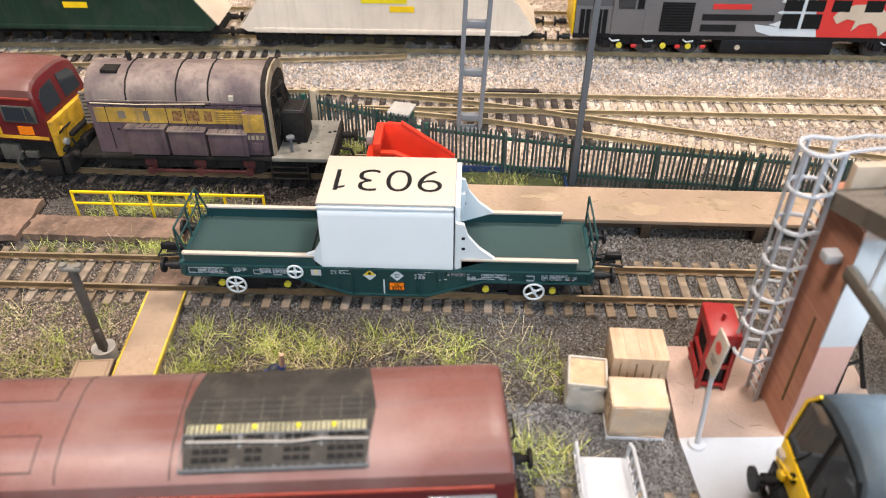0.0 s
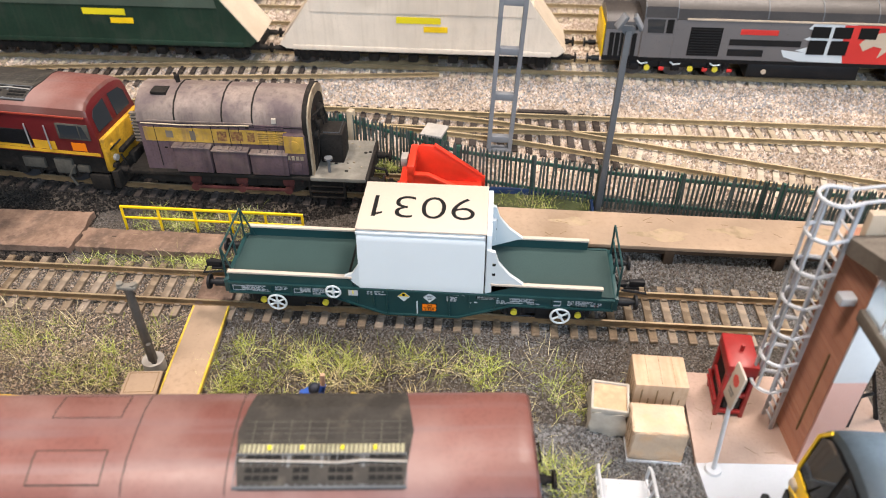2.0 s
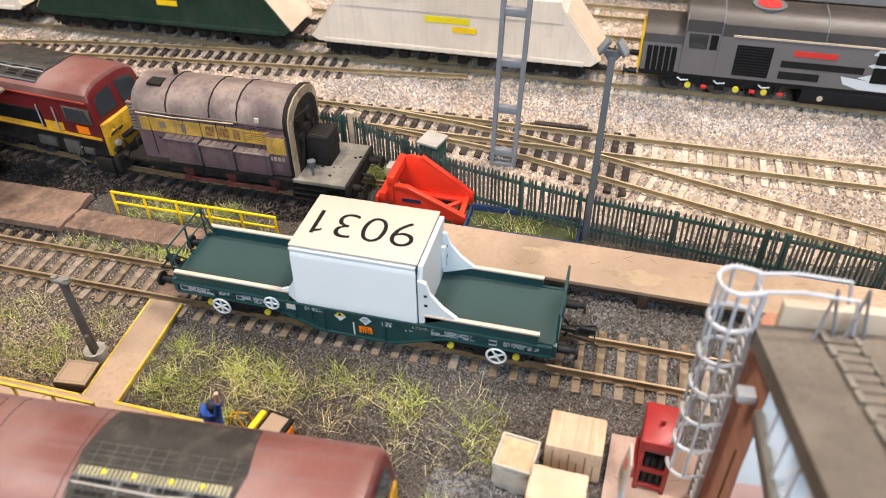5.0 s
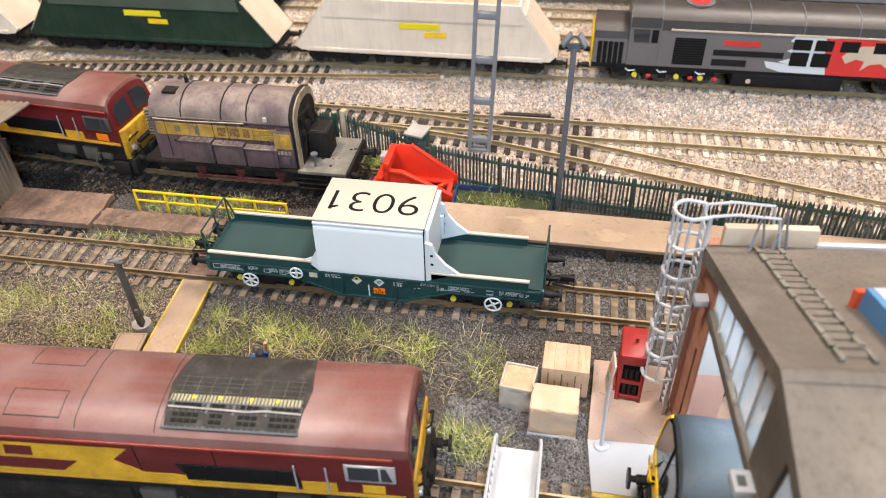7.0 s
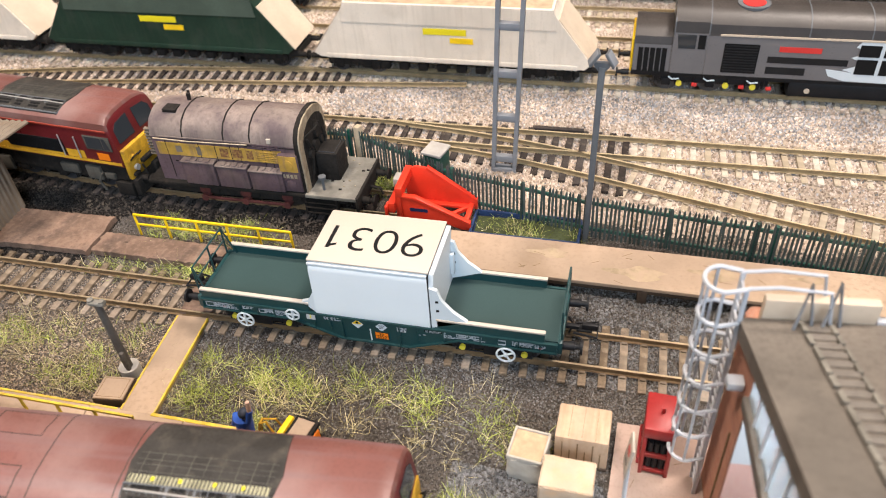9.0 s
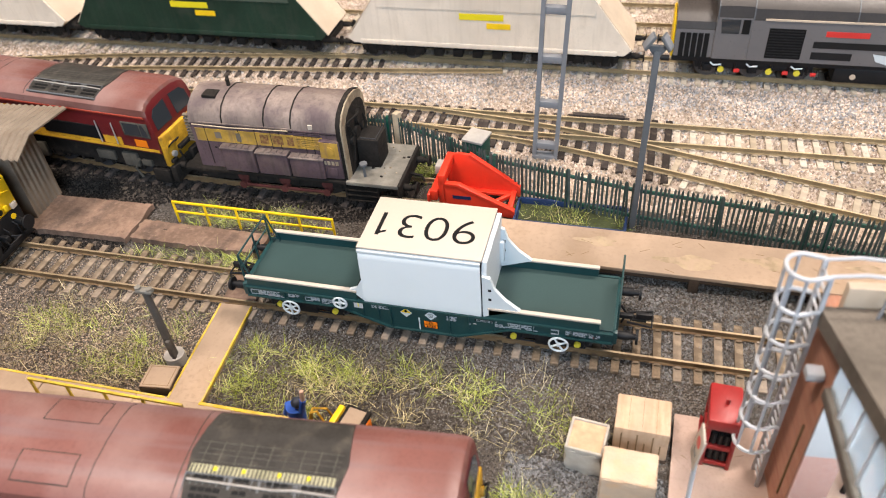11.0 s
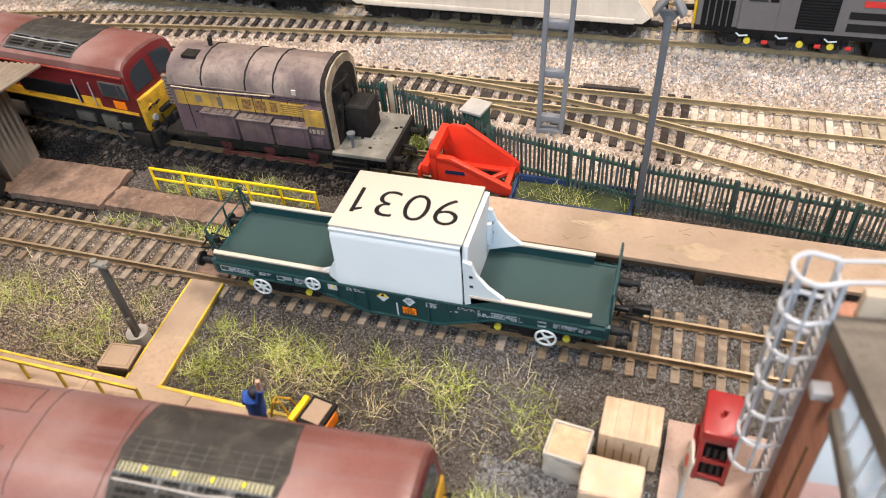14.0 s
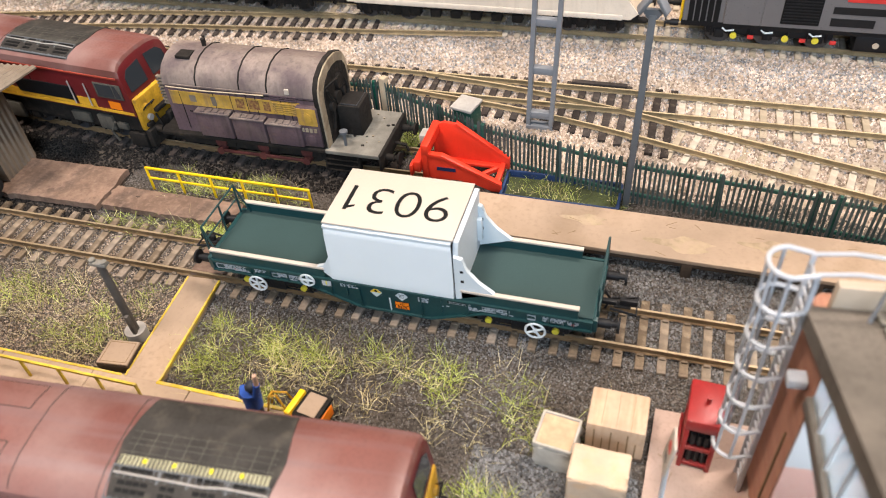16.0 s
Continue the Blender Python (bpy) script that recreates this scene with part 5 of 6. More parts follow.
part("yellow_edge", box(B(), 86, 150, 5.5, 6.9, 1.4, 2.75, 0.2), M_YEL, walk_l)


def railing(name, m, xs_, h, label, mid, mats):
    ob = thing(name, m, label, "railing")
    for x in xs_:
        part("upright", box(B(), x - 0.5, x + 0.5, -0.4, 0.4, -0.5, h, 0.1), mats, ob)
    part("top_rail", box(B(), xs_[0] - 0.5, xs_[-1] + 0.5, -0.5, 0.5, h - 0.5, h + 0.6, 0.2), mats, ob)
    for z in mid:
        part("mid_rail", box(B(), xs_[0], xs_[-1], -0.4, 0.4, z - 0.45, z + 0.45, 0.15), mats, ob)
    return ob


railing("handrail", at(0, 38.6, 0, -0.4), (-138, -121.5, -105, -89, -73, -56.5), 12.2, "yellow two-bar handrail beside the siding", (6.5,), M_YEL_B)
railing("handrail", at(0, -69.5, 2.2), (-138, -122, -106, -90, -74), 9.5, "yellow handrail along the front walkway", (), M_YEL)
for x0, x1, y0, y1, rz in ((-262, -155, 19, 45, 1.0), (-153, -87, 20.5, 34, -0.5)):
    ob = thing("timber_platform", at((x0 + x1) / 2, (y0 + y1) / 2, 0, rz), "worn brown boarded platform beside the yard track", "platform", "brown boarded platforms")
    w, h = (x1 - x0) / 2, (y1 - y0) / 2
    ex = np.linspace(-w, w, 48)
    rag = [(x, -h + rng.uniform(-0.3, 0.3) - 0.9 * (rng.uniform() < 0.06)) for x in ex] + [(w + rng.normal(0, 0.5), y) for y in np.linspace(-h + 2, h - 2, 6)] + [(x, h + rng.uniform(-0.3, 0.3)) for x in ex[::-1]] + [(-w + rng.normal(0, 0.5), y) for y in np.linspace(h - 2, -h + 2, 6)]
    part("boarding", prism(B(), rag, "z", 0.7, 3.4 + rng.uniform(0, 0.4)), M_BOARD_B, ob, "scuffed brown board with ragged edges")
    for k in range(int(w / 18)):
        x, y = rng.uniform(-w + 4, w - 8), rng.uniform(-h + 2, h - 2)
        part("splinter", box(B(), x, x + rng.uniform(1, 3), y, y + rng.uniform(0.2, 0.8), 3.2, 3.8, 0.1), M_BOARD_E, ob)
    part("edge_beam", box(B(), -w + 0.3, w - 0.3, -h + 0.3, h - 0.3, -0.6, 0.7), M_BOARD_E, ob)
plat = thing("loading_platform", at(120, 43, 0, -0.4), "long tan card loading platform on dark legs behind the yard track", "platform")
part("platform_top", box(B(), -112, 130, -11.5, 12.5, 7.6, 9.4, 0.25), M_BOARD, plat, "tan card top with faint stains")
part("edge_beam", box(B(), -112, 130, -11.2, -9.6, 5.6, 7.6, 0.2), M_BOARD_E, plat)
for x in (-60, -18, 28, 75, 115):
    for y in (-9.5, 8):
        part("leg", box(B(), x - 2, x + 2, y - 2, y + 2, -0.5, 7.6, 0.3), M_BOARD_E, plat)

for k in range(16):
    o = part("scratch", box(B(), 0, rng.uniform(2, 6), -0.1, 0.1, 9.38, 9.47), M_LINE, plat)
    o.matrix_basis = at(rng.uniform(-80, 60), rng.uniform(-9, 10), 0, rng.uniform(-50, 50))
for x, y, r in ((-58, 4, 5), (-20, -3, 7), (12, 2, 6), (48, 5, 4)):
    ring = [(x + r * (1 + 0.35 * math.sin(3 * a + x)) * math.cos(a) * 1.7, y + 0.55 * r * (1 + 0.3 * math.cos(4 * a)) * math.sin(a)) for a in np.linspace(0, 2 * math.pi, 28, endpoint=False)]
    part("stain", prism(B(), ring, "z", 9.38, 9.43), M_STAIN, plat, "faint olive stain on the card")

# ---- loads, kiosk, sign, ramp, slabs ----
def crate(m, w, d, h, label, joint):
    ob = thing("timber_crate", m, label, "crate", "stacked loads by the loading ramp")
    b = box(B(), -w, w, -d, d, 1.2, h, 0.6)
    if joint:
        bmesh.ops.subdivide_edges(b, edges=b.edges[:], cuts=5, use_grid_fill=True)
        for v in b.verts:
            v.co += Vector(rng.normal(0, 0.09, 3))
    part("load", b, M_WRAP if joint else M_WOOD, ob)
    for k in range(1, 4 if not joint else 0):
        part("plank_joint", box(B(), -w + 2 * w * k / 4 - 0.06, -w + 2 * w * k / 4 + 0.06, -d + 0.6, d - 0.6, h - 0.1, h + 0.03), M_LINE, ob)
    part("pallet", box(B(), -w - 0.2, w + 0.2, -d - 0.2, d + 0.2, -0.3, 1.1, 0.25), M_PIPE if joint else M_BOARD_E, ob, "thin pallet base")
    for k in range(1, 7):
        x = -w + 2 * w * k / 7
        if not joint:
            part("strap_line", box(B(), x - 0.22, x + 0.22, -d - 0.1, -d + 0.2, 1.6, h * (0.86 if k % 2 else 0.6)), M_LINE, ob)
    for k in range(1, 5):
        y = -d + 2 * d * k / 5
        for s in (-1, 1):
            part("strap_line", box(B(), s * (w + 0.06), s * (w - 0.2), y - 0.12, y + 0.12, 1.6, h * 0.9), M_LINE, ob)
    return ob


crate(at(85.2, -44.6, 0, -1), 8.9, 7.2, 15.4, "cream timber load with strap lines on a pallet", False)
crate(at(82.0, -64.9, 0, -1), 8.6, 6.3, 14.6, "pale wrapped timber load on a light pallet", True)
sack = thing("bulk_bag", at(68, -54.5, 0, -6) @ Matrix.Diagonal((1.08, 1.05, 0.88, 1)), "open woven bulk bag filled with sand", "bag")
b = B()
vs = bmesh.ops.create_cube(b, size=1, matrix=Matrix.Translation((0, 0, 6.2)) @ Matrix.Diagonal((11, 12, 12.6, 1)))["verts"]
bmesh.ops.subdivide_edges(b, edges=b.edges[:], cuts=4, use_grid_fill=True)
for v in b.verts:
    k = 1 - abs(v.co.z - 5.5) / 7
    r = 1 + 0.10 * k
    v.co.x, v.co.y = v.co.x * r + 0.25 * math.sin(v.co.z * 1.1 + v.co.y), v.co.y * r + 0.25 * math.sin(v.co.z * 0.9 + v.co.x)
bmesh.ops.bevel(b, geom=[e for e in b.edges if e.calc_face_angle(0) > 0.8], offset=0.7, segments=2, affect="EDGES")
part("sack_body", b, M_SACK, sack)
b = B()
for q in ((-5.6, 5.6, -6.1, -5.3), (-5.6, 5.6, 5.3, 6.1), (-5.8, -5.0, -6, 6), (5.0, 5.8, -6, 6)):
    box(b, *q, 11.6, 14.2, 0.3)
part("rim", b, M_SACK, sack, "pale folded rim")
b = B()
bmesh.ops.create_grid(b, x_segments=14, y_segments=14, size=1)
for v in b.verts:
    v.co = Vector((v.co.x * 5.1, v.co.y * 5.4, 13.2 + 0.9 * math.exp(-(v.co.x ** 2 + v.co.y ** 2) * 1.6) + 0.15 * math.sin(v.co.x * 9 + v.co.y * 7)))
part("sand", b, M_SANDF, sack, "tan sand heap")

slab = thing("paved_slab", at(126, -62, 0), "tan card apron with a white front part and yellow edge", "paving", kind="structure")
part("tan_paving", prism(B(), [(-31, -9.5), (-29.5, 30), (34, 30), (34, -6)], "z", -0.5, 2.0), M_SLABB, slab)
part("white_paving", prism(B(), [(-29, -31), (-31, -9.6), (34, -6.2), (34, -31)], "z", -0.5, 2.1), M_SLABW, slab, "clean white card paving")
part("yellow_edge", box(B(), -29, 34, -33, -31.1, -0.5, 2.0, 0.2), M_YEL, slab)

for x, y, ln, rz in ((-24, 4, 4, 70), (-10, 16, 3, 20), (-14, -2, 5, -40), (-20, 22, 3.4, 110), (-8, -4, 4, 5), (2, 24, 4, 60), (-25, 12, 2.6, 150)):
    part("scratch", box(B(), 0, ln, -0.09, 0.09, 1.98, 2.06), M_LINE, slab).matrix_basis = at(x, y, 0, rz)

kiosk = thing("kiosk", at(109.4, -44.2, 2.0, -3) @ Matrix.Diagonal((0.79, 0.99, 0.97, 1)), "small red painted cabin with open black window rows", "kiosk")
b = B()
for x in (-5.2, 5.2):
    for y in (-6.6, 6.6):
        box(b, x - 0.9, x + 0.9, y - 0.9, y + 0.9, -0.2, 21, 0.3)
for z0, z1 in ((1.2, 3.0), (9.6, 11.6)):
    box(b, -6, 6, -7.4, 7.4, z0, z1, 0.4)
part("frame", b, M_REDK, kiosk)
part("roof", box(B(), -6.4, 6.4, -8.0, 8.0, 20.4, 25.6, 1.0), M_REDK, kiosk, "slab-like red roof")
part("roof_lug", cyl(B(), (0.5, 0, 25.2), (0.5, 0, 28), 0.8, 10), M_REDK, kiosk)
part("dark_core", box(B(), -4.8, 4.8, -6.2, 6.2, 0.5, 20.6, 0.2), M_INK, kiosk, "black openings")
for z in (13, 4.5):
    for x in (-2.5, 0, 2.5):
        part("cylinder", cyl(B(), (x, -6.5, z), (x, -6.5, z + 5), 1.0, 10), M_BLACK, kiosk)
for x in (-6.2, -4.5):
    part("side_rail", box(B(), -7.4, -6.2, -7, 7, 4.5 if x < -5 else 7.2, 5.4 if x < -5 else 8.0, 0.2), M_REDK, kiosk)

sign = thing("stop_sign", at(99.8, -74, 2.1), "white sign with a red disc on a leaning grey pole", "sign")
part("base", cyl(B(), (0, 0, -0.1), (0, 0, 0.9), 2.8, 20, 2.4), M_PIPE, sign)
part("pole", cyl(B(), (0, 0, 0.5), (-0.3, 4.2, 34), 0.7, 10), M_PIPE, sign)
o = part("board", box(B(), -3.6, 3.6, -0.4, 0.4, 0, 13.5, 0.25), M_CREAM, sign, "cream-white sign board")
o.matrix_basis = at(-1.1, 3.8, 28.5, -86, -6, 0)
d = part("red_disc", cyl(B(), (0, -0.5, 9), (0, -0.42, 9), 1.9, 20), M_REDL, o)
part("print_bar", box(B(), -2, 2, -0.48, -0.4, 4.6, 5.1), M_GREYD, o)
part("print_bar", box(B(), -1.4, 1.4, -0.48, -0.4, 3.4, 3.9), M_GREYD, o)

ramp = thing("loading_ramp", at(70.5, -93, 0), "white card loading ramp with slim side rails over the front track", "ramp")
b = prism(B(), [(13.5, 1.0), (-15, 4.6), (-15, 5.4), (13.5, 1.8)], "x", -7.4, 7.4)
part("ramp_deck", b, M_SLABW, ramp)
for s in (-1, 1):
    part("lower_rail", tube(B(), [(s * 7.8, 14, 1.6), (s * 7.8, -15, 5.4)], 0.5), M_PIPE, ramp)
    part("top_rail", tube(B(), [(s * 7.8, 14.6, 2.0), (s * 7.9, 14.2, 7.6), (s * 8.2, 12, 8.6), (s * 8.4, -15, 11.6)], 0.55), M_PIPE, ramp)
    for y in np.arange(10.5, -15, -3.6):
        part("baluster", tube(B(), [(s * 7.8, y, 2.0 + (14 - y) * 0.131), (s * 8.2, y - 1.2, 8.7 + (12 - y) * 0.111)], 0.36), M_PIPE, ramp)

cart = thing("platform_trolley", at(-13.5, -62, 0, -10), "orange and yellow trolley with a tan box on top", "trolley")
part("body", box(B(), -5, 6, -5, 5, 1.5, 6.5, 0.5), M_ORANGE, cart, "orange trolley body")
part("yellow_side", box(B(), -6.8, -4.6, -4.8, 5.6, 1.5, 8.2, 0.4), M_YEL_B, cart, "yellow end board")
part("box_rim", box(B(), -4, 5.6, -4.2, 6.8, 6.5, 8.2, 0.4), M_UNDER, cart, "dark box rim")
part("box_lid", box(B(), -2.6, 4.2, -3.0, 5.6, 8.1, 8.6, 0.2), M_BOARD, cart, "tan box lid")
for x in (-3, 4):
    for y in (-5, 5):
        part("wheel", cyl(B(), (x, y - 0.6, 1.6), (x, y + 0.6, 1.6), 1.7, 14), M_BLACK, cart)
frame_ob = thing("trestle", at(-26, -60.5, 0, 10), "small olive wire trestle", "trestle")
b = B()
tube(b, [(-4, -2, 0), (-2, -1, 9), (0, 0, 9), (4, -2, 0)], 0.45)
tube(b, [(-4, 3, 0), (-2, 2, 8), (3, 2, 8), (5, 3, 0)], 0.45)
tube(b, [(-2, -1, 9), (-2, 2, 8)], 0.4)
part("wire_frame", b, M_YEL_D, frame_ob)
# plain painted figure, one mesh
b = B()
cyl(b, (-1.6, 0, 0), (-1.3, 0, 11), 1.5, 12, 1.7, mi=2)
cyl(b, (1.6, 0, 0), (1.3, 0, 11), 1.5, 12, 1.7, mi=2)
cyl(b, (0, 0, 10.5), (0, 0.4, 18.5), 2.9, 16, 3.3, mi=1)
cyl(b, (3.0, 0, 18), (4.2, 1, 24), 1.15, 10, mi=1)
cyl(b, (4.2, 1, 24), (4.5, 1.2, 28.5), 0.9, 10, 0.7, mi=0)
cyl(b, (-3.2, 0, 18), (-4.8, -0.6, 12.5), 1.1, 10, mi=1)
bmesh.ops.create_uvsphere(b, u_segments=16, v_segments=10, radius=2.1, matrix=Matrix.Translation((1.2, 0.6, 21)))
for f in b.faces:
    c = f.calc_center_median()
    if (c - Vector((1.2, 0.6, 21))).length < 2.3 and c.z > 19.2 and abs(c.x - 1.2) < 2.2:
        f.material_index = 2 if c.z > 20.6 else 0
solid("figurine", b, [M_SKIN, M_FBLUE, M_FDARK], at(-29, -68, 1.9, -20), "small painted worker figurine with one raised arm", "figurine")

# ---- shed over the front track ----
shed = thing("engine_shed", at(124.5, -56, 0, 5), "brick engine shed with a glazed gable and grey pitched roof", "building")
part("pier", prism(B(), [(1, -13), (11, -13), (11, 10), (3, 10), (1, 7.5)], "z", 1.9, 79), M_BRICK, shed, "red-brown brick pier")
part("pier_strip", box(B(), 0.5, 1.0, -8.0, -7.4, 12, 46), M_RAIL, shed, "dark vertical conduit")
part("lining", box(B(), 1.3, 11.5, -13.5, -13.0, 1.9, 40), M_BRICKP, shed, "pale pink brick lining")
part("lining", box(B(), 1.3, 11.5, -13.5, -13.0, 40, 77), M_SLABW, shed, "white upper lining")
for x in (48, 88, 122):
    part("pier", box(B(), x, x + 8, -13, 3, 1.9, 79, 0.3), M_BRICK, shed)
part("wall_plate", box(B(), 11, 130, -12, 3, 72, 79), M_SLABW, shed, "white wall plate beam")
part("roof_slope", prism(B(), [(3, 79), (3, 81.5), (-70, 105), (-70, 102.4)], "x", -1.0, 130), M_ROOFG, shed, "grey-brown sheet roof slope")
part("roof_slope", prism(B(), [(-70, 102.4), (-70, 105), (-140, 80), (-140, 77.5)], "x", -1.0, 130), M_ROOFG, shed)
part("ridge_cap", prism(B(), [(-67.5, 104.4), (-70, 105.6), (-72.5, 104.4), (-70, 104.6)], "x", -1.2, 130.2), M_ROOFG, shed)
part("barge_board", prism(B(), [(3, 76.5), (3, 81.9), (-70, 105.5), (-70, 100.4)], "x", -1.9, -1.0), M_ROOFG, shed, "dark barge board")
part("barge_board", prism(B(), [(-70, 100.4), (-70, 105.5), (-140, 80.4), (-140, 75.6)], "x", -1.9, -1.0), M_ROOFG, shed)
part("rear_gutter", box(B(), 32.2, 130, 3.2, 5.2, 79, 82.4, 0.3), M_PIPE, shed, "pale gutter along the eaves")
part("rear_parapet", box(B(), 4, 32, 3.2, 6, 70, 88, 0.3), M_SLOPE, shed, "pale parapet board")
for k in range(6):
    v0, v1 = 13.5 + k * 9.0, 13.5 + (k + 1) * 9.0
    part("gable_pane", prism(B(), [(-v0, 69), (-v1, 69), (-v1, 75.8 + v1 * 0.345), (-v0, 75.8 + v0 * 0.345)], "x", 0.9, 1.4), M_GLAZE, shed, "blue-white gable pane")
    part("glazing_bar", prism(B(), [(-v1 - 0.35, 69), (-v1 + 0.35, 69), (-v1 + 0.35, 76 + v1 * 0.345), (-v1 - 0.35, 76 + v1 * 0.345)], "x", 0.4, 1.6), M_PIPE, shed)
part("gable_beam", box(B(), -0.6, 2.2, -128, -13, 65.2, 69, 0.3), M_ROOFG, shed, "grey gable beam")
part("gable_panel", prism(B(), [(-67.5, 69), (-67.5, 99.4), (-70, 100.4), (-84, 95.4), (-81, 69)], "x", -0.2, 1.6), M_ROOFG, shed, "grey solid gable panel")
part("gable_pane", prism(B(), [(-81.4, 69), (-84.4, 95), (-128, 79.5), (-128, 69)], "x", 0.9, 1.4), M_GLAZE, shed)
part("near_pier", box(B(), 1, 10, -140, -128, 0, 78, 0.3), M_BRICK, shed)
part("wall_lamp", box(B(), -4, 0.5, -9.8, -6, 66.5, 69.5, 0.5), M_PIPE, shed, "pale wall lamp box")
part("strip_light", box(B(), 20, 70, -45, -42, 89.5, 91, 0.3), M_WHITE, shed, "white strip light under the roof")
part("rooflight_upstand", prism(B(), [(-35.5, 92), (-35.5, 99.5), (-38, 100.5), (-38, 92)], "x", 26, 64), M_REDO, shed, "orange-red rooflight upstand")
part("rooflight_side", prism(B(), [(-38, 92), (-38, 102), (-63, 109), (-63, 99)], "x", 27.4, 29), M_SKYB, shed, "light blue rooflight side")
part("rooflight_top", prism(B(), [(-38, 101), (-38, 102.2), (-63, 109.2), (-63, 108)], "x", 29, 64), M_SLABW, shed, "white rooflight top")
for x in (12.5, 19.5):
    for k in range(11):
        y0, y1 = 1 - k * 6.1, 1 - k * 6.1 - rng.uniform(3.6, 5.6)
        part("roof_walkway", prism(B(), [(y0, 81.9 - (y0 - 1) * 0.322), (y0, 83.3 - (y0 - 1) * 0.322), (y1, 83.3 - (y1 - 1) * 0.322), (y1, 81.9 - (y1 - 1) * 0.322)], "x", x + rng.normal(0, 0.15), x + 1.2), M_PLATE, shed, "dusty broken roof walkway strip")
for k in range(16):
    y = -2 - k * 4
    part("walkway_rung", box(B(), 13, 20, y - 0.9, y + 0.9, 82.1 - (y - 1) * 0.322, 82.8 - (y - 1) * 0.322), M_ROOFG, shed)
part("gable_lamp", box(B(), -5.5, -0.4, -77, -70.5, 66.0, 69.5, 0.5), M_PIPE, shed, "pale gable lamp box")
part("lamp_lens", box(B(), -4.4, -2.2, -75.4, -72.4, 69.3, 69.7, 0.1), M_GREYD, shed)
for x, y in ((13, 1), (20, 2)):
    part("roof_bracket", tube(B(), [(x - 2.5, y - 3, 82.5), (x, y, 96), (x + 2.5, y - 1, 82)], 0.55), M_GREY, shed, "grey roof access bracket")

tres = thing("trestle", at(152, -46, 2, 20), "black steel A-frame trestle standing inside the shed", "trestle")
for y in (-5, 5):
    part("leg_frame", tube(B(), [(-6, y, 0), (0, 0, 22), (6, y, 0)], 0.9), M_BLACK, tres)
part("cross_bar", tube(B(), [(-3, -2.5, 11), (3, -2.5, 11)], 0.6), M_BLACK, tres)
part("cross_bar", tube(B(), [(-3, 2.5, 11), (3, 2.5, 11)], 0.6), M_BLACK, tres)

# caged ladder on the shed
lad = thing("caged_ladder", at(122, -52.5, 0, 5), "pale grey caged access ladder fixed to the shed's brick pier", "ladder")
for y in (-3.2, 3.2):
    part("stringer", box(B(), -0.6, 0.6, y - 0.5, y + 0.5, 2, 94, 0.15), M_PIPE, lad)
for z in np.arange(5, 92, 3.6):
    part("rung", cyl(B(), (0, -3.2, z), (0, 3.2, z), 0.35, 6), M_PIPE, lad)
for z in (22, 34, 46, 58, 70, 82, 94):
    b = B()
    pts = [(0, 3.6, z)] + [(-5.0 - 5.0 * math.sin(radians(a)), 5.0 * math.cos(radians(a)), z) for a in range(0, 181, 9)] + [(0, -3.6, z)]
    tube(b, pts, 0.62, 6)
    part("hoop", b, M_PIPE, lad)
for a in (10, 60, 120, 170):
    x, y = -5.0 - 5.0 * math.sin(radians(a)), 5.0 * math.cos(radians(a))
    part("cage_bar", box(B(), x - 0.35, x + 0.35, y - 0.35, y + 0.35, 22, 94), M_PIPE, lad)
for y in (-3.2, 3.2):
    part("top_rail", tube(B(), [(0, y, 94), (8, y, 95), (20, y, 94), (22, y, 83)], 0.5), M_PIPE, lad)


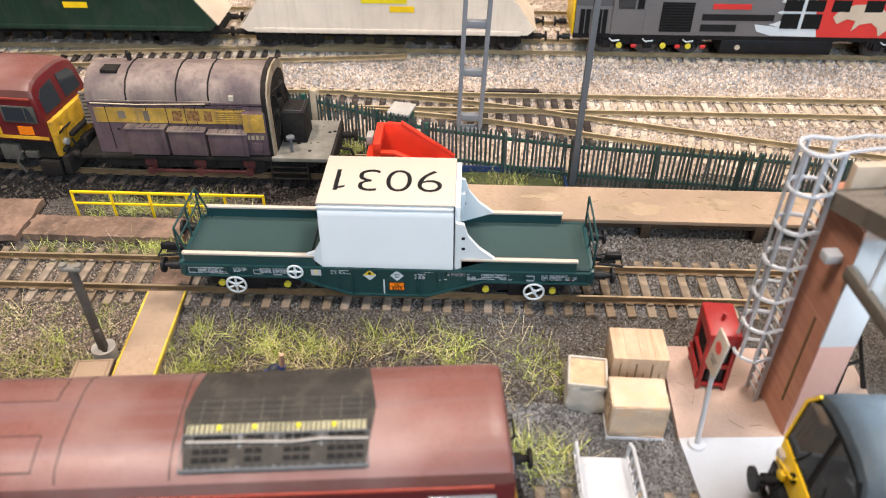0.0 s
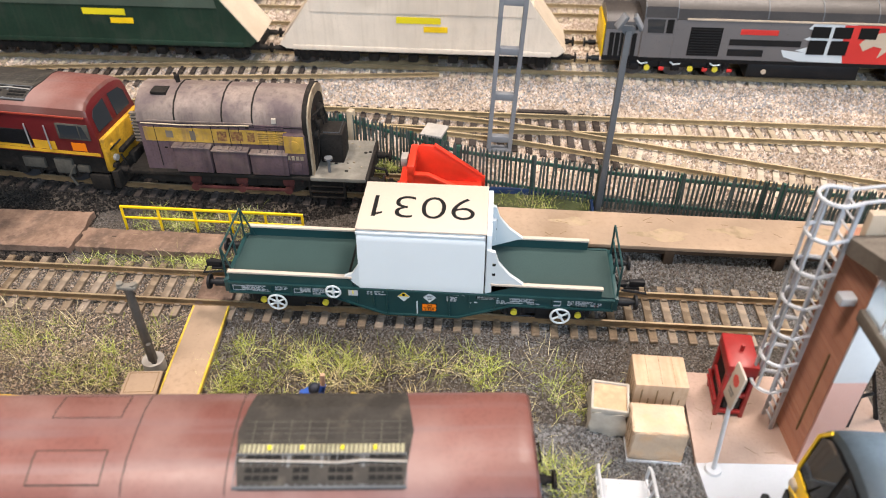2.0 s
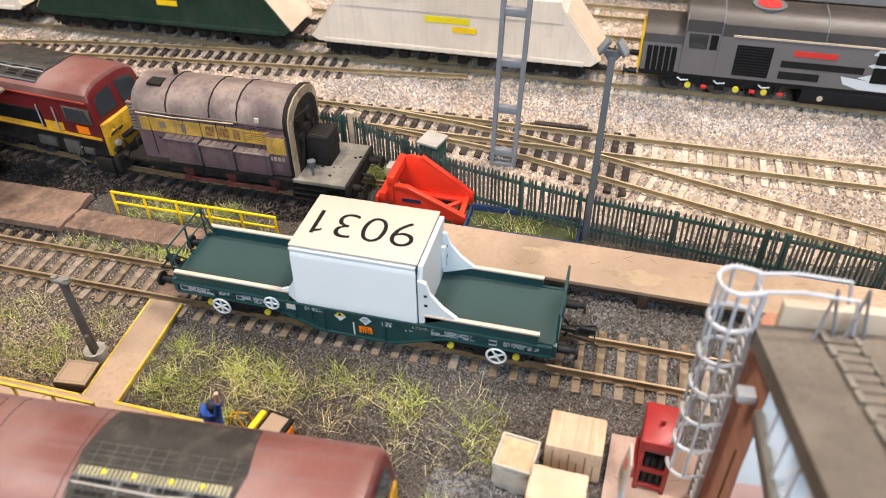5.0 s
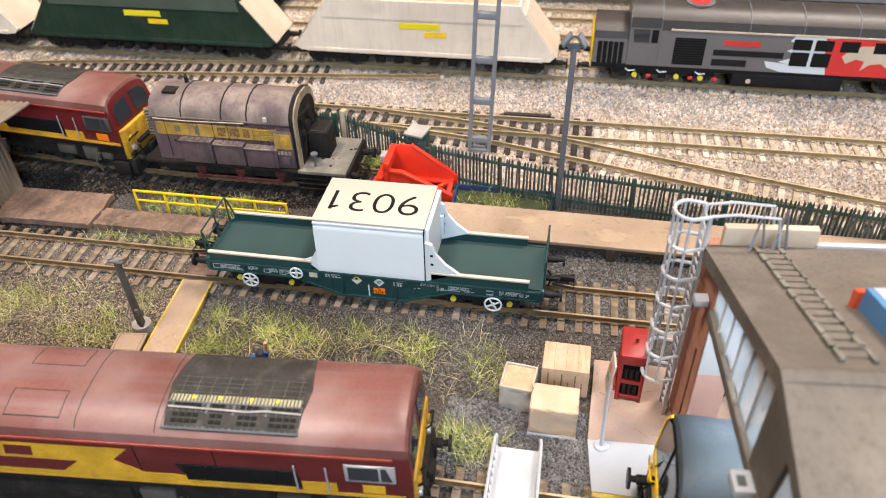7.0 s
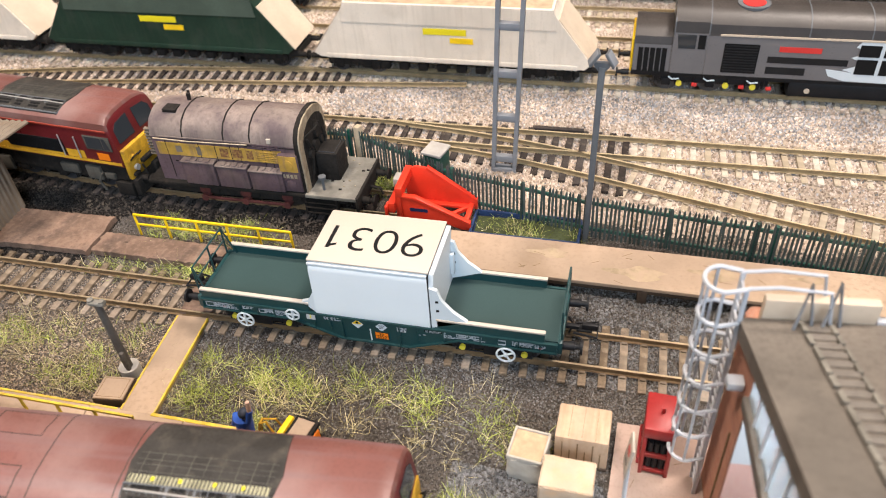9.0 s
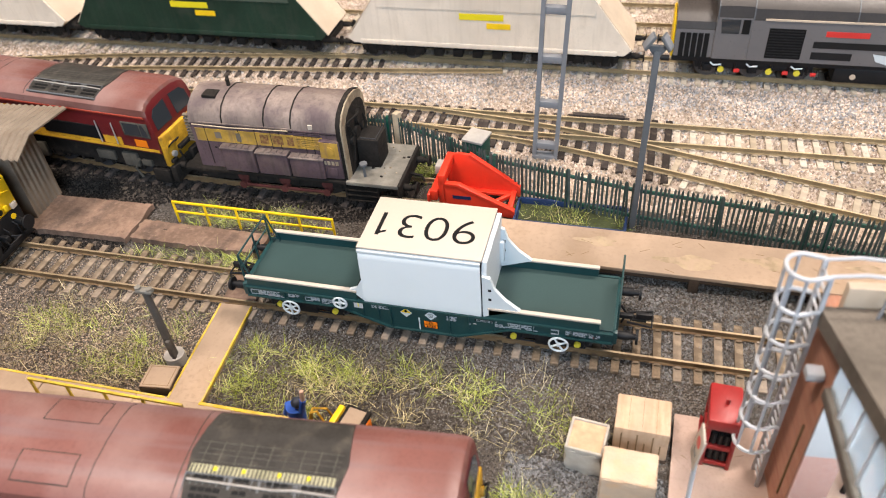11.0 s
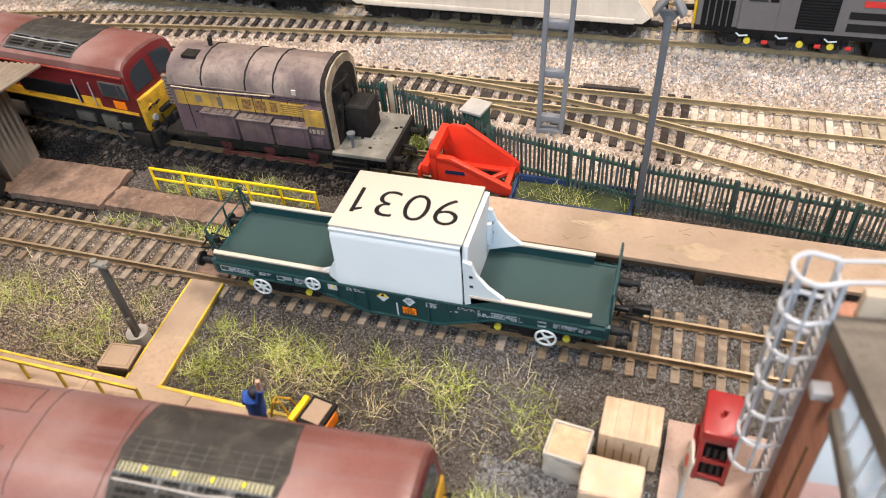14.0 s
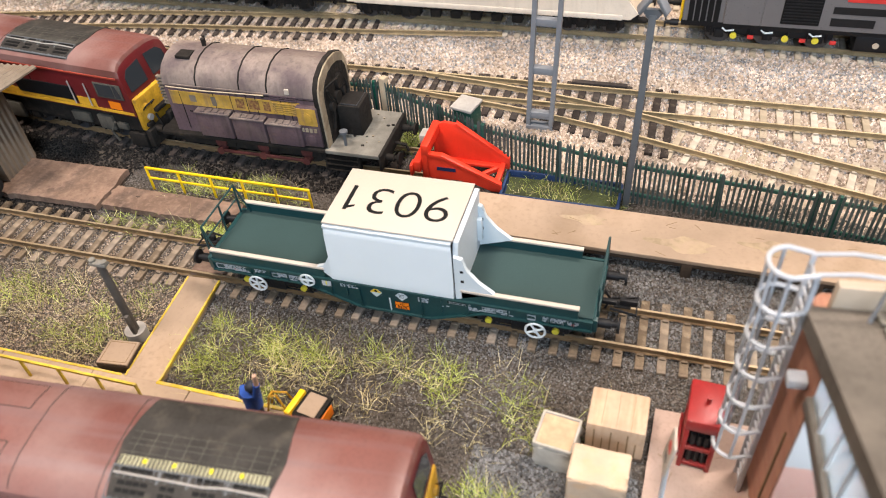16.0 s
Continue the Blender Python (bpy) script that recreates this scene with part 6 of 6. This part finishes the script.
# ---- yellow-ended locomotives ----
def cab_loco(m, label, body, roofm, length, ztop=47, knee=25, rake=0.22, near=None, low=9):
    ob = thing("diesel_locomotive", m, label, "locomotive")
    H, z1 = 16.8, 36
    b, prof = locomotive_body(length, H, 9.5, z1, ztop, rake, knee)
    part("body_shell", b, [roofm, body], ob)
    part("front_panel", box(B(), -0.6, 0.5, -H + 0.2, H - 0.2, low, knee, 0.5), M_YEL_B, ob, "yellow warning panel")
    if low > 9:
        part("valance", box(B(), -0.8, 0.9, -H + 0.1, H - 0.1, 5, low, 0.5), M_BLACK, ob, "black valance under the yellow end")
    for s in (-1, 1):
        part("windscreen", prism(B(), [(s * 1.2, knee + 1.5), (s * 15, knee + 1.5), (s * 14.6, z1 + 3), (s * 11, z1 + 6), (s * 1.2, z1 + 7)], "x", -0.05, 0.25), M_GLASS, ob).matrix_basis = Matrix.Translation((0.1 * MM, 0, knee * MM)) @ pose(0, 0, 0, 0, -math.degrees(math.atan(rake)), 0) @ Matrix.Translation((0, 0, -knee * MM))
        part("windscreen_pillar", prism(B(), [(s * 15.6, knee), (s * 16.6, knee), (s * 16.4, z1 + 2), (s * 12.6, ztop - 3), (s * 11.9, ztop - 3.6), (s * 15.3, z1 + 2)], "x", 0.0, 0.5), near if near and s > 0 else M_YEL_B, ob, "painted cab pillar").matrix_basis = Matrix.Translation((0.1 * MM, 0, knee * MM)) @ pose(0, 0, 0, 0, -math.degrees(math.atan(rake)), 0) @ Matrix.Translation((0, 0, -knee * MM))
        part("side_window", box(B(), -16, -5, s * (H - 0.2), s * (H + 0.25), 25, 34, 0.2), M_GLASS, ob)
        for y, z in ((5.5, 20), (11, 14)):
            part("marker_lamp", cyl(B(), (0.4, s * y, z), (1.3, s * y, z), 1.4, 14), M_INK if z == 20 else M_YEL_B, ob)
        part("lamp_pod", box(B(), 0.3, 1.8, s * 12, s * 15.5, 17, 20, 0.5), M_YEL_B if body is not M_BLACK else M_CREAM, ob)
        buffer(ob, 0.3, s * 11.5, 11, 1, head=3.5)
    b = B()
    box(b, -1, 1, -16.5, 16.5, 4, 9.5, 0.5)
    tube(b, [(1, -6, 9), (3, -6, 6), (2, -5, 2)], 0.6)
    tube(b, [(1, 5, 9), (3, 5, 6), (2, 6, 2)], 0.6)
    box(b, 0.5, 5, -1.2, 1.2, 8, 11, 0.4)
    for y in (-13, -9, -3.5, 3.2, 9, 13):
        tube(b, [(0.6, y, 12.5), (2.6, y + 0.3, 10.5), (2.8, y + 0.6, 5.5), (1.6, y + 1.0, 2.0)], 0.42)
    tube(b, [(4.5, -2.0, 9.8), (8.5, -3.6, 9.4), (8.5, 3.6, 9.4), (4.5, 2.0, 9.8)], 0.5)
    box(b, 1.5, 3.4, -15.5, 15.5, 2.0, 4.6, 0.4)
    part("buffer_beam", b, M_BLACK, ob, "black buffer beam with pipes")
    for s in (-1, 1):
        part("jumper_socket", box(B(), 0.4, 2.0, s * 8.0, s * 10.2, low + 1.5, low + 4.4, 0.5), M_YEL_B, ob)
        part("front_handrail", tube(B(), [(0.4, s * 14.2, knee - 6), (1.7, s * 14.2, knee - 5.6), (1.7, s * 4.5, knee - 2.2), (0.4, s * 4.5, knee - 2.0)], 0.35), M_YEL_B, ob)
        part("windscreen_wiper", tube(B(), [(0.7, s * 8, knee + 1.0), (-1.0 * rake * 5, s * 5, knee + 8)], 0.25), M_INK, ob)
        if body is M_REDO:
            for x0, x1 in ((-66, -38), (-130, -82), (-200, -150)):
                part("side_grille", box(B(), x0, x1, s * H, s * (H + 0.3), 27, 34, 0.2), M_INK, ob, "black side grille")
    part("underframe", box(B(), -length, -2, -14, 14, 6.5, 9.6), M_UNDER, ob)
    bogie(ob, -40, (-24, 0, 24), 7, m=M_BLACK)
    if length > 150:
        bogie(ob, -length + 40, (-24, 0, 24), 7, m=M_BLACK)
    return ob


cab_loco(at(115, -106.5, 4, 180), "yellow-ended diesel with a blue-grey roof entering the shed", M_BLACK, M_CABROOF, 230, knee=23, rake=0.1, near=M_BLACK, low=13)
cab_loco(at(-204, -0.3, 4, 0), "black-roofed diesel with a bright yellow end on the yard track", M_BLACK, M_BLACK, 220, 42, 32, 0.45, low=17)
cab_loco(at(-154, 312, 4, 0), "orange-red diesel with a yellow end beyond the hopper train", M_REDO, M_REDO, 250)

# corrugated canopy
can = thing("canopy_shelter", at(-195, 38, 0, 3), "corrugated weathered canopy on a corrugated leg by the boarded platform", "shelter")
b = B()
cols = []
for i in range(93):
    x, up = -100 + i * 1.12, 0.55 * math.sin(i * math.pi / 1.5)
    cols.append([[b.verts.new((x, yy, zz + up + d)) for yy, zz in ((-22, 46.6), (-9, 52.4), (19, 49.4))] for d in (0, -0.8)])
for p, q in zip(cols[:-1], cols[1:]):
    for d in (0, 1):
        for k in (0, 1):
            b.faces.new((p[d][k], q[d][k], q[d][k + 1], p[d][k + 1]))
    for k in (0, 2):
        b.faces.new((p[0][k], p[1][k], q[1][k], q[0][k]))
for p in (cols[0], cols[-1]):
    for k in (0, 1):
        b.faces.new((p[0][k], p[0][k + 1], p[1][k + 1], p[1][k]))
part("roof_sheet", b, M_TINR, can, "corrugated brown-grey roof sheet")
b = B()
zig = [(-14 + (0.7 if k % 4 < 2 else 0.0), -11 + k * 0.8) for k in range(28)]
prism(b, [(-26, -11)] + zig + [(-26, 10.6)], "z", 3, 47)
part("leg_panel", b, M_TINR, can, "corrugated leg panel")
part("leg_panel", box(B(), -95, -88, -11, 11, 3, 47), M_TINR, can)


# ---- far trains ----
def hopper(m, w, top, body, upper, label, load):
    ob = thing("hopper_wagon", m, label, "wagon", "bogie hopper wagons")
    H = 17.5
    part("frame", box(B(), -w, w, -12, 12, 8, 12.5, 0.4), M_UNDER, ob)
    b = B()
    prism(b, [(-w + 4, 12.5), (w - 4, 12.5), (w, 16), (top + 5, 42), (top + 2, 47), (-top - 2, 47), (-top - 5, 42), (-w, 15)], "y", -H, H)
    part("hopper_body", b, body, ob)
    for s in (-1, 1):
        part("slope_sheet", prism(B(), [(s * (w + 0.4), 15.5), (s * (w + 0.9), 15.5), (s * (top + 5.6), 42), (s * (top + 5.0), 42)], "y", -H + 1, H - 1), M_SLOPE, ob, "cream slope sheet")
        part("upper_side", prism(B(), [(-top - 4, 36), (top + 4, 36), (top + 2.5, 46.8), (-top - 2.5, 46.8)], "y", s * H, s * (H + 0.5)), upper, ob)
        part("sill", box(B(), -w + 8, w - 8, s * (H - 1.5), s * (H + 0.4), 12, 15, 0.4), body, ob)
        part("lettering_bar", box(B(), -14, 12, s * (H + 0.05), s * (H + 0.3), 30.2, 34), M_LOGOY, ob, "plain yellow lettering bar")
        part("lettering_bar", box(B(), 2, 16, s * (H + 0.05), s * (H + 0.3), 25.2, 28.6), M_YEL_B, ob)
        for x in np.arange(-top + 4, top - 4, 12):
            part("discharge_gear", box(B(), x, x + 6, s * 9, s * 14.5, 4.5, 9, 0.5), M_UNDER, ob)
    part("top_rim", box(B(), -top - 2.4, top + 2.4, -H - 0.4, H + 0.4, 46.4, 48.2, 0.4), upper, ob)
    b = B()
    bmesh.ops.create_grid(b, x_segments=40, y_segments=10, size=1)
    for v in b.verts:
        v.co = Vector((v.co.x * (top + 1), v.co.y * (H - 1), 48.4 + 1.6 * (1 - v.co.y ** 2) + 0.5 * math.sin(v.co.x * 23) * math.cos(v.co.y * 5)))
    part("load", b, load, ob, "tan aggregate load")
    for cx in (-w + 26, w - 26):
        bogie(ob, cx, (-12, 12), 6)
    for s in (-1, 1):
        for y in (-11.5, 11.5):
            buffer(ob, s * w, y, 10, s, M_UNDER)
    return ob


hopper(at(-208, 219.5, 4), 89, 64, M_HOPG, M_HOPGL, "dark green bogie hopper with cream slope sheets, loaded", M_LOAD)
hopper(at(-20, 219.5, 4), 85, 60, M_HOPW, M_HOPW, "dusty white bogie hopper with a tan aggregate load", M_LOAD)
hopper(at(-396, 219.5, 4), 89, 64, M_HOPW, M_HOPW, "dusty white bogie hopper at the train's far end", M_LOAD)


def grey_diesel():
    ob = thing("diesel_locomotive", at(86, 219.5, 4, 0), "satin grey diesel with red emblem panel and yellow nose", "locomotive")
    H = 17.2
    # nose, cab, body: three arched shells end to end
    def shell(nm, x0, x1, half, z0, z1, zt, m1, m2, lab):
        prof = [(half, z0), (half, z1), (half * 0.93, z1 + (zt - z1) * 0.5), (half * 0.7, z1 + (zt - z1) * 0.82), (half * 0.35, zt - 0.3), (0, zt)]
        ring = prof + [(-y, z) for y, z in reversed(prof[:-1])]
        b = prism(B(), ring, "x", x0, x1)
        part(nm, b, m2, ob, lab)
        part(nm + "_roof", roof_patch(prof, x0 + 0.1, x1 - 0.1, 1, 5, 0.2), m1, ob)
        return prof
    shell("nose", 1.5, 22, 16, 14, 30, 38, M_ROOF37, M_GREY37, "grey nose with dark grilles")
    part("nose_end", box(B(), 0, 1.6, -14.5, 14.5, 12, 32, 1.0), M_YEL_B, ob, "yellow nose end")
    shell("cab", 22, 40, H, 14, 38, 49.5, M_ROOF37, M_GREY37, "grey cab")
    prof = shell("body", 40.1, 246, H, 14, 37, 48.5, M_ROOF37, M_GREY37, "satin grey body side")
    for s in (-1, 1):
        y = s * H
        def flat(pts, m_, nm, lab="", d=0.0, t=0.25):
            return part(nm, prism(B(), pts, "y", y + s * d, y + s * (d + t)), m_, ob, lab)
        b = B()
        for k in range(5):
            box(b, 4 + k * 3.2, 6.6 + k * 3.2, s * 15.9, s * 16.3, 14, 28)
        part("nose_grille", b, M_INK, ob)
        flat([(25, 29), (34, 29), (34, 37), (24, 37)], M_GLASS, "cab_window")
        flat([(35.2, 29), (39, 29), (39, 37), (35.2, 37)], M_INK, "door_window")
        flat([(49, 16), (67, 16), (67, 33), (49, 33)], M_INK, "side_grille", "black square side grille")
        for z in np.arange(17, 32.5, 1.6):
            flat([(49.6, z), (66.4, z), (66.4, z + 0.7), (49.6, z + 0.7)], M_BLACK, "grille_slat", d=0.25)
        flat([(46, 37.2), (240, 37.2), (240, 38.2), (46, 38.2)], M_SLOPE, "cantrail_line", "pale pink cantrail line", t=0.5)
        flat([(77, 29.5), (98, 29.5), (98, 32.5), (77, 32.5)], M_REDL, "red_name_bar", "plain red bar")
        flat([(72, 23), (112, 23), (112, 26.6), (72, 26.6)], M_BLACK, "lettering_bar", "plain dark lettering bar")
        flat([(72, 16.5), (92, 16.5), (92, 20.6), (72, 20.6)], M_BLACK, "lettering_bar")
        flat([(102, 21), (104, 17), (112, 14.6), (140, 14.2), (140, 37), (116, 37), (114, 34), (122, 32), (113, 28), (121, 25), (110, 21), (116, 19.5)], M_WHITE, "white_sweep", "white sweeping emblem panel")
        flat([(138, 14.2), (195, 14.2), (195, 36.8), (133, 36.8), (135, 24)], M_REDL, "red_panel", "red emblem panel", d=0.1)
        flat([(147, 22), (144, 26), (147, 30), (154, 33), (163, 33.5), (170, 31), (175, 26), (176, 19), (172, 15), (170, 20), (166, 23), (160, 22), (156, 18), (157, 24), (152, 25)], M_SLOPE, "pale_shape", "plain beige emblem shape", d=0.36)
        for x in (116, 128, 142, 160, 176):
            flat([(x, 29), (x + 10, 29), (x + 10, 35.5), (x, 35.5)], M_INK, "engine_window", d=0.4)
        for x in (116, 128):
            flat([(x, 19), (x + 10, 19), (x + 10, 27.5), (x, 27.5)], M_INK, "engine_grille", d=0.4)
        for x in (9, 37, 53, 190, 214):
            part("axlebox", cyl(B(), (20 + x * 0.9, s * 15, 7), (20 + x * 0.9, s * 16.2, 7), 1.7, 12), M_BRASS, ob, "yellow axlebox")
            part("brake_link", box(B(), 27 + x * 0.9, 30 + x * 0.9, s * 15, s * 16, 5.5, 7.6, 0.3), M_REDL, ob)
        part("filler_cap", cyl(B(), (96, s * 15, 6.5), (96, s * 16, 6.5), 1.5, 12), M_SLOPE, ob)
        buffer(ob, 0, s * 11.5, 10, -1)
    part("fan_grille", cyl(B(), (62, 0, 47.8), (62, 0, 49.2), 8.5, 32), M_GREYD, ob)
    part("fan", cyl(B(), (62, 0, 49.0), (62, 0, 49.5), 6, 24), M_REDL, ob, "red roof fan")
    for x in (22, 40, 90, 120, 150, 180):
        part("roof_joint", roof_patch(prof, x, x + 0.6, 1, 5, 0.9 if x < 41 else 0.4), M_GREYD, ob)
    part("underframe", box(B(), 1, 245, -15.2, 15.2, 10.5, 14, 0.5), M_BLACK, ob)
    part("fuel_tank", box(B(), 86, 150, -15.4, 15.4, 2.4, 11, 1.0), M_BLACK, ob, "black fuel tank")
    for s in (-1, 1):
        for x in (26, 45, 68, 180, 200, 222):
            part("sand_pipe", tube(B(), [(x - 4, s * 15.8, 11), (x - 2, s * 16.2, 9.6), (x + 2, s * 16.2, 10.2)], 0.45), M_WHITE, ob, "white bogie pipe")
    for cx in (45, 200):
        bogie(ob, cx, (-24, 0, 24), 7, m=M_BLACK)
    return ob


grey_diesel()


def coach(m, length):
    ob = thing("passenger_coach", m, "navy passenger coach with a yellow line and grey lower side", "coach")
    H = 17.5
    prof = [(H, 36), (H, 40), (H * 0.9, 46), (H * 0.6, 50), (0, 52)]
    ring = prof + [(-y, z) for y, z in reversed(prof[:-1])]
    part("lower_side", box(B(), 0, length, -H, H, 8, 20, 0.5), M_GREY, ob, "grey lower side")
    part("upper_side", box(B(), 0, length, -H, H, 20, 36), M_NAVY, ob, "navy upper side")
    part("roof", prism(B(), ring, "x", 0, length), M_GREYD, ob)
    for s in (-1, 1):
        part("waist_line", box(B(), 0, length, s * H, s * (H + 0.2), 15.6, 20.4), M_PIPE, ob, "white and yellow waist line")
        part("yellow_line", box(B(), 0, length, s * H, s * (H + 0.25), 20.4, 21.6), M_LOGOY, ob)
        for x in np.arange(8, length - 14, 17):
            part("window", box(B(), x, x + 12, s * H, s * (H + 0.2), 24, 32), M_GLASS, ob)
    for cx in (26, length - 26):
        bogie(ob, cx, (-16, 16), 6, m=M_NAVY)
    return ob


coach(at(-116, 352, 4), 226)
coach(at(118, 352, 4), 226)
